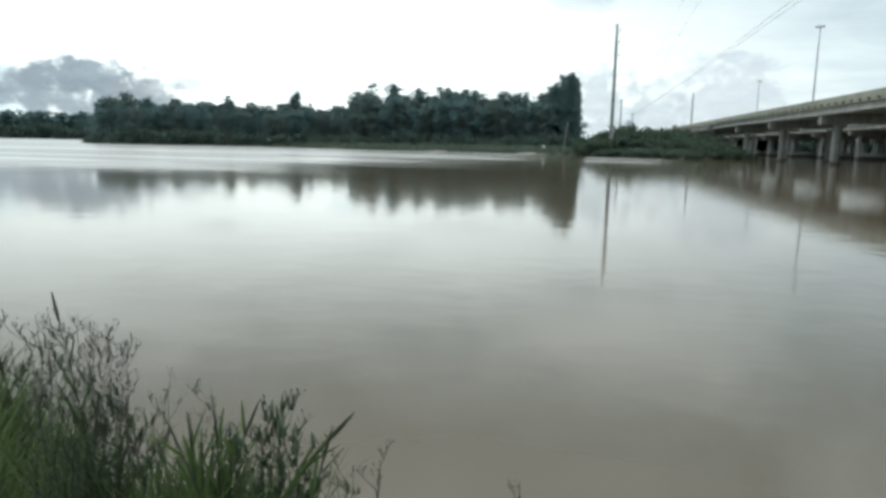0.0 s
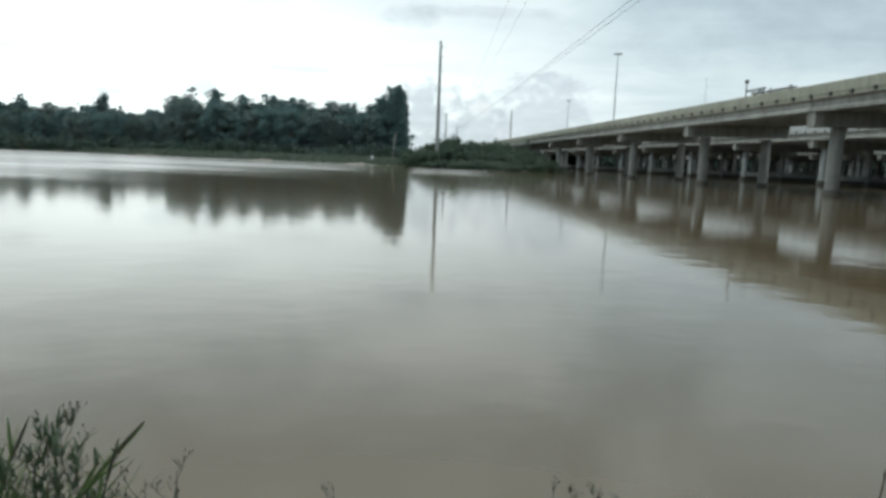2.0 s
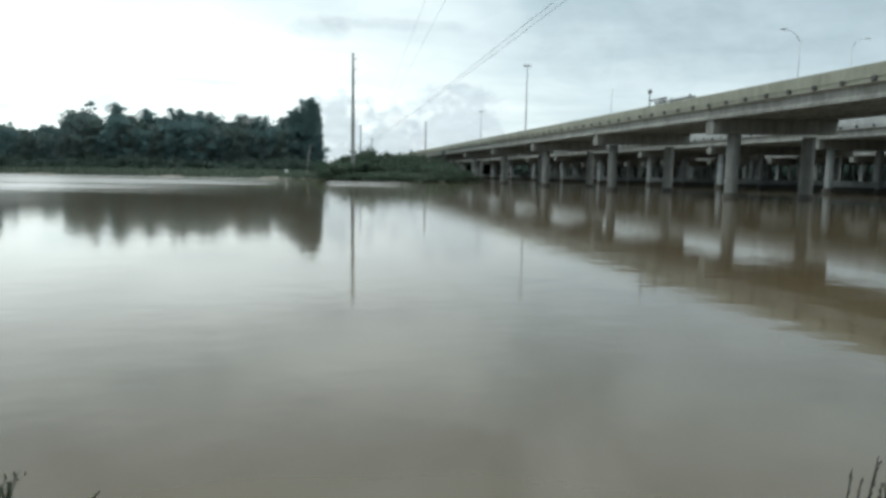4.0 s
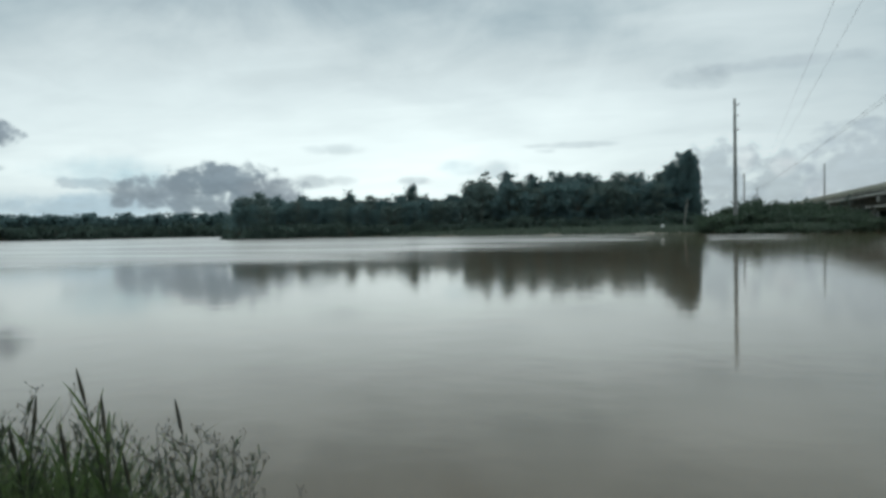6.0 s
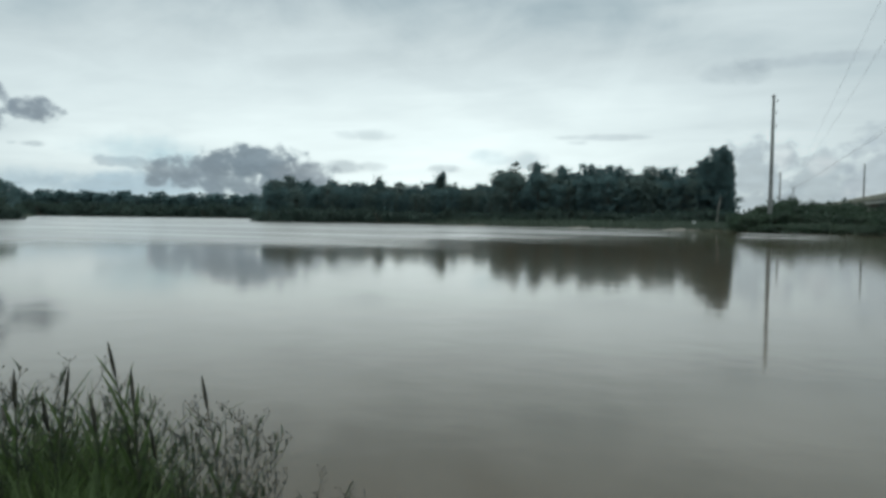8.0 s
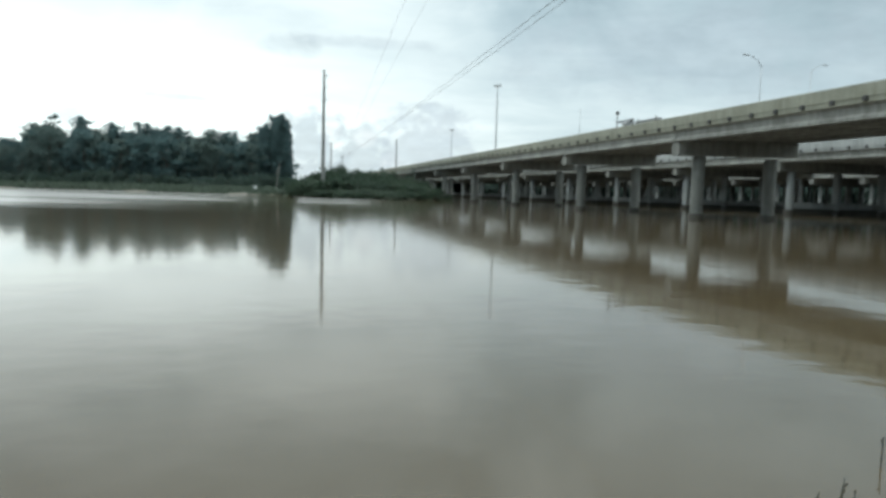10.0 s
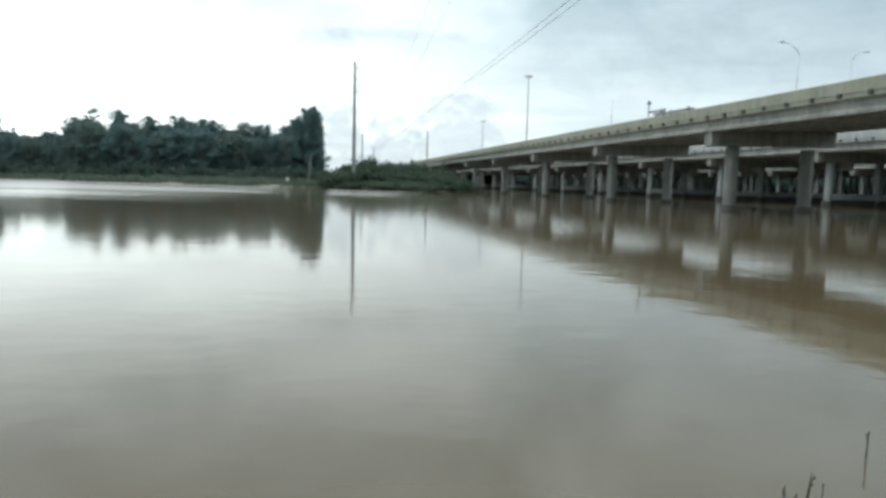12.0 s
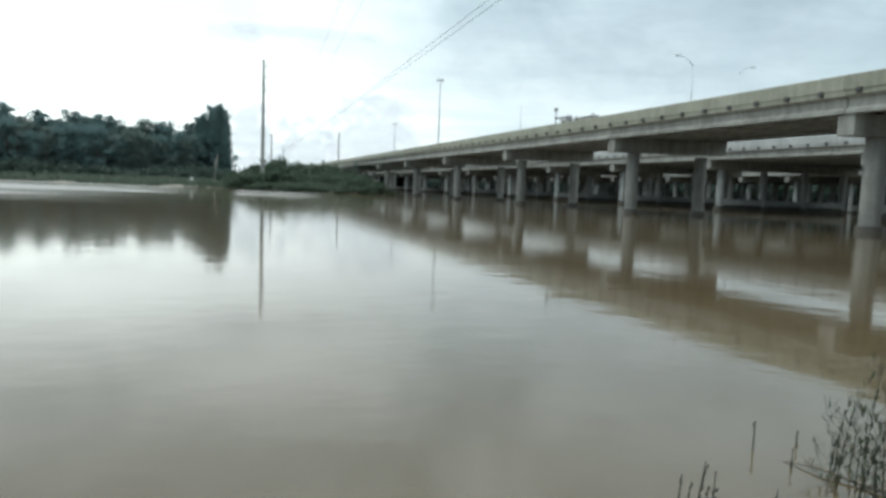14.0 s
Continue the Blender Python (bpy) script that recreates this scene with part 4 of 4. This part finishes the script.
def dead_trunk():
    p = spot(-3.75, 166)
    z = float(ground_height([(p.x, p.y)])[0])
    root = thing("dead_trunk", (p.x, p.y, z - 0.3))
    tagged(root, "pale leaning dead trunk before the vine-covered tree", "tree trunk")
    v, f = tube_data([(0, 0, 0), (0.15, 0, 2.0), (0.4, 0, 4.3), (0.8, 0, 7.1)], [0.2, 0.17, 0.13, 0.06], 8)
    place("shaft", raw("shaft", v, f), PALE_BARK, root, smooth=True)
    v, f = tube_data([(0.38, 0, 4.1), (0.06, 0, 5.5)], [0.05, 0.02], 6)
    place("limb", raw("limb", v, f), PALE_BARK, root)


dead_trunk()


def marker():
    """A small white board on a post at the shore."""
    p = spot(-5.4, 147)
    z = float(ground_height([(p.x, p.y)])[0])
    root = thing("marker_board", (p.x, p.y, z - 0.2))
    tagged(root, "small white board on a post at the far shore", "sign")
    v, f = tube_data([(0, 0, 0), (0, 0, 1.7)], [0.05, 0.05], 6)
    place("post", raw("post", v, f), PALE_BARK, root)
    bm = bmesh.new()
    block(bm, -0.32, 0.32, -0.09, -0.04, 1.15, 1.75, 0.02)
    link("board", bm, LENS, root)


marker()
tree(spot(4.9, 172), EYE + 172 * math.tan(radians(2.0)), "snag", rng, 0.8, "bare twiggy tree behind the bushes of the point")
tree(spot(7.4, 175), EYE + 175 * math.tan(radians(2.0)), "open", rng, 0.8, "thin-leaved small tree beside the bridge")

# ---- grasses ----
def blade(verts, faces, base, lean, h, w, rng):
    """A bent blade of three joints."""
    side = np.array([-lean[1], lean[0], 0.0])
    side /= np.linalg.norm(side) + 1e-9
    b = len(verts)
    for u, k in ((0, 1.0), (0.4, 0.9), (0.75, 0.55)):
        c = np.array([base[0] + lean[0] * u * u * h, base[1] + lean[1] * u * u * h, base[2] + h * (u - 0.12 * u * u)])
        verts += [c - side * w * k, c + side * w * k]
    verts.append(np.array([base[0] + lean[0] * h, base[1] + lean[1] * h, base[2] + h * 0.86]))
    faces += [(b, b + 1, b + 3, b + 2), (b + 2, b + 3, b + 5, b + 4), (b + 4, b + 5, b + 6)]


def shore_grass():
    r = np.random.default_rng(77)
    verts, faces = [], []
    az = np.concatenate([-41 + 53 * r.random(9000), -66 + 25 * r.random(2500)])
    d = np.where(az > -2.2, 117 + 38 * r.random(len(az)), np.interp(az, [-66, -57, -41, -30, -10, -2.2], [190, 420, 209, 180, 142, 138]) + 33 * r.random(len(az)))
    p = np.column_stack([d * np.sin(np.radians(az)), d * np.cos(np.radians(az))])
    sd = shore_distance(p)
    z = ground_height(p)
    for (x, y), s, h in zip(p, sd, z):
        if s < -0.6:
            continue
        t = 0.65 + 1.1 * r.random()
        for _ in range(3):
            lean = r.normal(size=2) * 0.35
            blade(verts, faces, (x + r.normal() * 0.3, y + r.normal() * 0.3, h - 0.1), lean, t * (0.7 + 0.5 * r.random()), 0.11, r)
    tagged(place("shore_grass", raw("shore_grass", verts, faces), LEAF_GRASS), "tall rough green grass along the far shore", "grass", kind="stuff")


shore_grass()


# ---- plants at the near bank ----
STAND, CLUMP = (0.0, 0.0), (-0.30, 0.30)


def near_tip(az, el, d, origin=STAND):
    """Where a plant's tip is, by bearing, angle below the eye and distance."""
    return spot(az, d * K, EYE + d * K * math.tan(radians(el)), origin)


def stiff_leaf(verts, faces, base, up, side, length, width, droop):
    """A long tapered leaf, folded along its middle, that leaves the stem and bends outwards."""
    up, side = Vector(up).normalized(), Vector(side).normalized()
    across = up.cross(side).normalized()
    b = len(verts)
    for u, k in ((0.0, 0.55), (0.25, 1.0), (0.55, 0.85), (0.8, 0.5)):
        c = Vector(base) + up * (length * u) + side * (length * droop * u * u)
        verts += [c - across * width * k + side * width * 0.35 * k, c, c + across * width * k + side * width * 0.35 * k]
    verts.append(Vector(base) + up * length * 0.97 + side * length * droop)
    for i in range(3):
        j = b + 3 * i
        faces += [(j, j + 1, j + 4, j + 3), (j + 1, j + 2, j + 5, j + 4)]
    j = b + 9
    faces += [(j, j + 1, j + 3), (j + 1, j + 2, j + 3)]


def reed(tip, rng, spread=0.12, lean=0.0, blades=7, bow=0.5, fat=1.0, long=0.4, size=1.0):
    """A reed-like grass: a stem with stiff upright leaves on alternate sides and a closed dark spike on top."""
    foot = Vector((tip.x + rng.normal() * spread, tip.y + rng.normal() * spread, 0.0))
    foot.x += lean
    foot.z = float(ground_height([(foot.x, foot.y)])[0]) - 0.03
    root = thing("reed_grass", foot)
    tagged(root, "tall green grass with stiff upright leaves at the bank", "grass plant", "reeds")
    way = tip - foot
    h = way.length

    def at(u):
        return way * u + Vector((way.x, way.y, 0)) * (u * u - u) * bow

    pts = [at(u) for u in np.linspace(0, 1, 6)]
    v, f = tube_data(pts, [r * size for r in (0.0052, 0.0050, 0.0046, 0.0040, 0.0032, 0.0015)], 5)
    place("stem", raw("stem", v, f), STEM, root)
    end = (pts[-1] - pts[-2]).normalized()
    a, b = pts[-1] - end * min(0.15 * size, h * 0.3), pts[-1]
    v, f = tube_data([a.lerp(b, u) for u in (0, 0.12, 0.35, 0.65, 0.88, 1)], [r * fat * size for r in (0.0028, 0.0048, 0.0062, 0.0052, 0.003, 0.0008)], 6)
    place("spike", raw("spike", v, f), SEED, root)
    turn = rng.random() * 6.28
    for k in range(blades):
        u = 0.22 + 0.66 * (k + rng.random() * 0.8) / blades
        ang = turn + math.pi * k + rng.normal() * 0.5
        side = Vector((math.cos(ang), math.sin(ang), 0.0))
        open_ = 0.22 + 0.40 * rng.random()
        bv, bf = [], []
        stiff_leaf(bv, bf, at(u), (at(min(u + 0.1, 1.0)) - at(u)).normalized() + side * open_, side, size * min(0.30, 0.05 + (1.06 - u) * h * (0.40 + 0.4 * long * rng.random())), size * (0.0068 + 0.0034 * rng.random()), 0.04 + 0.16 * rng.random())
        place("blade", raw("blade", bv, bf), LEAF_NEAR, root)
    return root


def weed(tip, rng, twigs=14, leafy=60, spread=0.10, knots=0, label="branched green weed with tiny seed heads at the bank", wide=1.0, size=1.0):
    """A branched weed: stem, thin twigs, small leaves and knobbly seed heads."""
    foot = Vector((tip.x + rng.normal() * spread, tip.y + rng.normal() * spread, 0.0))
    foot.z = float(ground_height([(foot.x, foot.y)])[0]) - 0.03
    root = thing("weed", foot)
    tagged(root, label, "weed", "weeds")
    way = tip - foot
    h = way.length
    v, f = tube_data([way * u + Vector((0.015 * math.sin(9 * u), 0.012 * math.cos(7 * u), 0)) * h for u in np.linspace(0, 1, 7)], [size * (0.0042 - 0.003 * u) for u in np.linspace(0, 1, 7)], 5)
    sv, sf, lv, lf, ends = [], [], [], [], []
    for k in range(twigs):
        u = 0.25 + 0.72 * (k + rng.random()) / twigs
        a = way * u
        ang = rng.random() * 6.28
        reach = size * h * (0.10 + 0.20 * rng.random()) * (1.1 - 0.7 * u)
        tipk = a + Vector((math.cos(ang) * reach, math.sin(ang) * reach, reach * (0.7 + 0.8 * rng.random())))
        mid = a.lerp(tipk, 0.5) + Vector((math.cos(ang), math.sin(ang), -0.3)) * reach * 0.12
        bv, bf = tube_data([a, mid, tipk], [0.0019 * size, 0.0015 * size, 0.0009 * size], 4)
        place("twig", raw("twig", bv, bf), STEM, root)
        ends.append((a, tipk))
        for j in range(6):
            c = np.array(mid.lerp(tipk, 0.1 + 0.9 * rng.random()))
            e = c + size * np.array([*(rng.normal(size=2) * 0.018), 0.012 + 0.028 * rng.random()])
            tube_data([c, e], [0.0009 * size, 0.0006 * size], 3, sv, sf)
            tube_data([e, e + size * np.array([0, 0, 0.009])], [0.0030 * size, 0.0010 * size], 5, sv, sf)
    for k in range(leafy):
        if ends and k % 3:
            a, c = ends[int(rng.integers(len(ends)))]
            c = np.array(a.lerp(c, rng.random()))
        else:
            c = np.array(way * (0.05 + 0.7 * rng.random()))
        blade(lv, lf, c, rng.normal(size=2) * 0.6, size * (0.030 + 0.04 * rng.random()), (0.0024 + 0.0018 * rng.random()) * wide * size, rng)
    for k in range(knots):
        c = np.array(way * (0.45 + 0.55 * rng.random()))
        tube_data([c - np.array([0, 0, 0.016]), c, c + np.array([0, 0, 0.016])], [0.003, 0.0085, 0.003], 6, sv, sf)
    place("stem", raw("stem", v, f), STEM, root)
    tagged(place("seed_spray", raw("seed_spray", sv, sf), SEED, root), kind="stuff")
    if lf:
        tagged(place("foliage", raw("foliage", lv, lf), LEAF_WEED, root), kind="stuff")
    return root


rng = np.random.default_rng(21)
# the clump at the left of the stand: bearing, angle of the tip, distance
for az, el, d in ((-52.2, -9.65, 2.3), (-54.8, -11.3, 2.3), (-50.6, -11.8, 2.3), (-58.3, -11.1, 2.3), (-60.5, -10.7, 2.3), (-45.4, -12.7, 2.4), (-53.4, -13.5, 2.2), (-56.6, -13.2, 2.3), (-49.3, -16.0, 2.3), (-62.8, -12.3, 2.3)):
    close = az > -47.5
    reed(near_tip(az, el, d * 0.62 if close else d, CLUMP), rng, blades=11, fat=1.25, size=0.65 if close else 1.0)
for az, el, d in ((-43.9, -14.4, 2.4), (-42.3, -15.8, 2.4), (-40.8, -17.2, 2.4), (-46.6, -15.0, 2.3), (-48.0, -16.5, 2.3), (-45.0, -17.0, 2.4), (-36.3, -21.5, 2.5), (-32.4, -21.5, 2.5), (-61.6, -11.2, 2.3), (-57.4, -12.0, 2.3), (-63.5, -11.0, 2.3), (-59.3, -10.6, 2.4), (-55.8, -11.0, 2.4), (-51.0, -12.6, 2.4), (-64.8, -11.5, 2.3), (-44.6, -18.5, 2.3), (-46.0, -17.5, 2.3), (-50.2, -14.0, 2.3), (-52.6, -13.0, 2.3), (-55.0, -14.2, 2.3), (-47.2, -14.0, 2.3), (-43.2, -17.5, 2.3), (-53.8, -12.0, 2.4), (-60.8, -10.4, 2.5), (-62.4, -11.6, 2.2), (-58.0, -11.4, 2.5), (-64.0, -12.6, 2.2), (-66.0, -11.0, 2.3), (-41.4, -15.4, 2.5), (-42.8, -14.8, 2.5), (-39.9, -18.2, 2.4)):
    close = az > -47.5
    weed(near_tip(az, el - (0.6 if close else 1.3), d * 0.62 if close else d, CLUMP), rng, 22, 70, 0.06 if close else 0.10, wide=1.2, size=0.65 if close else 1.0)
# the tufts before the stand: bearing, angle, distance, how far the foot stands aside, bow
for az, el, d, lean, bow in ((-22.6, -21.5, 1.72, -0.42, 0.8), (-24.5, -22.5, 1.72, -0.16, 0.6), (-38.1, -20.4, 1.8, 0.26, 0.7), (-34.2, -20.2, 1.8, 0.02, 0.4), (-30.6, -20.1, 1.8, -0.20, 0.7),
                             (-36.3, -20.4, 1.78, 0.05, 0.4), (-33.0, -21.6, 1.8, -0.05, 0.4), (-35.3, -21.8, 1.8, 0.0, 0.4)):
    reed(near_tip(az, el, d), rng, 0.02, lean, 9, bow, 1.0 if lean < -0.1 else 0.65, 0.2)
for az, el, d in ((-28.8, -20.8, 1.8), (-28.2, -22.3, 1.8), (-29.8, -22.0, 1.8), (-30.8, -22.4, 1.8), (-39.6, -20.6, 1.9), (-41.0, -19.4, 1.9), (-42.6, -18.6, 1.9), (-43.8, -19.6, 1.9)):
    weed(near_tip(az, el, d), rng, 12, 80, 0.04, label="leafy green weed with small oval leaves at the bank", wide=1.9)
for az, el, d in ((-22.8, -25.7, 1.8), (-24.2, -26.4, 1.8), (-20.4, -25.4, 1.85)):
    weed(near_tip(az, el, d), rng, 6, 12, 0.03)
# sparse sprigs in the shallows
for az, el, d in ((-7.5, -27.0, 2.3), (12.2, -26.5, 2.35), (13.6, -26.0, 2.35), (16.2, -25.9, 2.4), (17.4, -26.4, 2.4)):
    weed(near_tip(az, el, d), rng, 2, 4, 0.02, 2, "small thin weed sprig standing in the shallow water")


def sprig(az, d, h, rng, label="short dark stalk standing in the flood water"):
    """A drowned weed's top: a crooked stalk with a few buds and leaf stubs."""
    foot = spot(az, d, -0.25, STAND_RIGHT)
    root = thing("stalk", foot)
    tagged(root, label, "weed", "stalks in the water")
    tilt = rng.normal(size=2) * 0.07 * h
    pts = [Vector((tilt[0] * u + 0.006 * math.sin(8 * u), tilt[1] * u, (h + 0.25) * u)) for u in np.linspace(0, 1, 7)]
    v, f = tube_data(pts, [0.0060, 0.0058, 0.0055, 0.0050, 0.0045, 0.0036, 0.002], 6)
    place("stem", raw("stem", v, f), STEM, root)
    for k in range(3 + int(h * 22)):
        u = 0.5 + 0.5 * rng.random()
        c = np.array(pts[0].lerp(pts[-1], u))
        side = rng.normal(size=2) * 0.5
        bv, bf = tube_data([c, c + np.array([side[0] * 0.010, side[1] * 0.010, 0.012]), c + np.array([side[0] * 0.014, side[1] * 0.014, 0.028])], [0.003, 0.0058, 0.002], 5)
        place("bud", raw("bud", bv, bf), SEED, root)


STAND_RIGHT = (0.18, 0.18)
# stalks off the bank at the right of the stand: bearing, distance, height over the water
for az, d, h in ((41.0, 4.87, 0.19), (43.7, 4.63, 0.11), (44.0, 5.07, 0.11), (46.6, 4.75, 0.26), (47.4, 4.79, 0.22), (46.2, 4.82, 0.12), (48.4, 4.79, 0.18), (37.0, 3.72, 0.28), (38.5, 3.74, 0.21),
                 (35.6, 3.63, 0.22), (42.7, 3.92, 0.13), (38.0, 3.66, 0.17), (36.3, 3.70, 0.14), (43.3, 3.85, 0.09), (47.0, 4.6, 0.15), (48.0, 4.6, 0.24)):
    sprig(az, d, h, rng)
a, b = spot(43.1, 4.72, 0.004, STAND_RIGHT), spot(50.5, 4.5, 0.02, STAND_RIGHT)
v, f = tube_data([a, a.lerp(b, 0.35) + Vector((0, 0, 0.02)), a.lerp(b, 0.7), b], [0.003, 0.007, 0.009, 0.012], 6)
tagged(place("fallen_branch", raw("fallen_branch", v, f), BARK), "thin bare branch lying in the shallow water", "branch")
for az, el, d in ((48.9, -10.7, 3.45), (47.6, -13.0, 3.45), (46.9, -14.9, 3.45), (48.2, -14.2, 3.4), (49.4, -13.2, 3.4), (50.6, -12.0, 3.4), (49.6, -15.2, 3.4), (48.9, -16.8, 3.4), (51.5, -11.0, 3.3), (50.8, -15.5, 3.3)):
    weed(near_tip(az, el, d, STAND_RIGHT), rng, 11, 26, 0.10, 5, "leafy dark weed leaning over the water at the bank", 1.6)


def bank_grass():
    """Dense low blades on the near bank."""
    r = np.random.default_rng(9)
    verts, faces = [], []
    for k in range(15000):
        az, d = -80 + 37 * r.random(), 2.0 + 1.7 * r.random()
        p = spot(az, d, 0, CLUMP)
        tall = np.clip((-46.0 - az) / 6, 0.12, 1.0)
        if r.random() > 0.25 + tall:
            continue
        blade(verts, faces, (p.x, p.y, -0.1), np.clip(r.normal(size=2) * 0.28, -0.5, 0.5), (0.58 + 0.46 * r.random() ** 1.3) * (0.35 + 0.65 * tall), 0.005 + 0.004 * r.random(), r)
    for k in range(520):
        az, d = -36.8 + 2.3 * r.normal(), 2.1 + 0.4 * r.random()
        p = spot(az, d, 0, STAND)
        blade(verts, faces, (p.x, p.y, 0.0), np.clip(r.normal(size=2) * 0.25, -0.5, 0.5), 0.45 + 0.35 * r.random(), 0.0045 + 0.0035 * r.random(), r)
    for k in range(240):
        az, d = -30.2 + 1.8 * r.normal(), 2.1 + 0.4 * r.random()
        p = spot(az, d, 0, STAND)
        blade(verts, faces, (p.x, p.y, 0.0), np.clip(r.normal(size=2) * 0.25, -0.5, 0.5), 0.35 + 0.32 * r.random(), 0.004 + 0.0025 * r.random(), r)
    for k in range(500):
        az, d = -43.5 + 2.2 * r.normal(), 2.2 + 0.5 * r.random()
        p = spot(az, d, 0, STAND)
        blade(verts, faces, (p.x, p.y, 0.0), np.clip(r.normal(size=2) * 0.25, -0.5, 0.5), 0.40 + 0.35 * r.random(), 0.004 + 0.003 * r.random(), r)
    tagged(place("bank_grass", raw("bank_grass", verts, faces), LEAF_NEAR), "dense green grass growing out of the near bank", "grass", kind="stuff")


bank_grass()
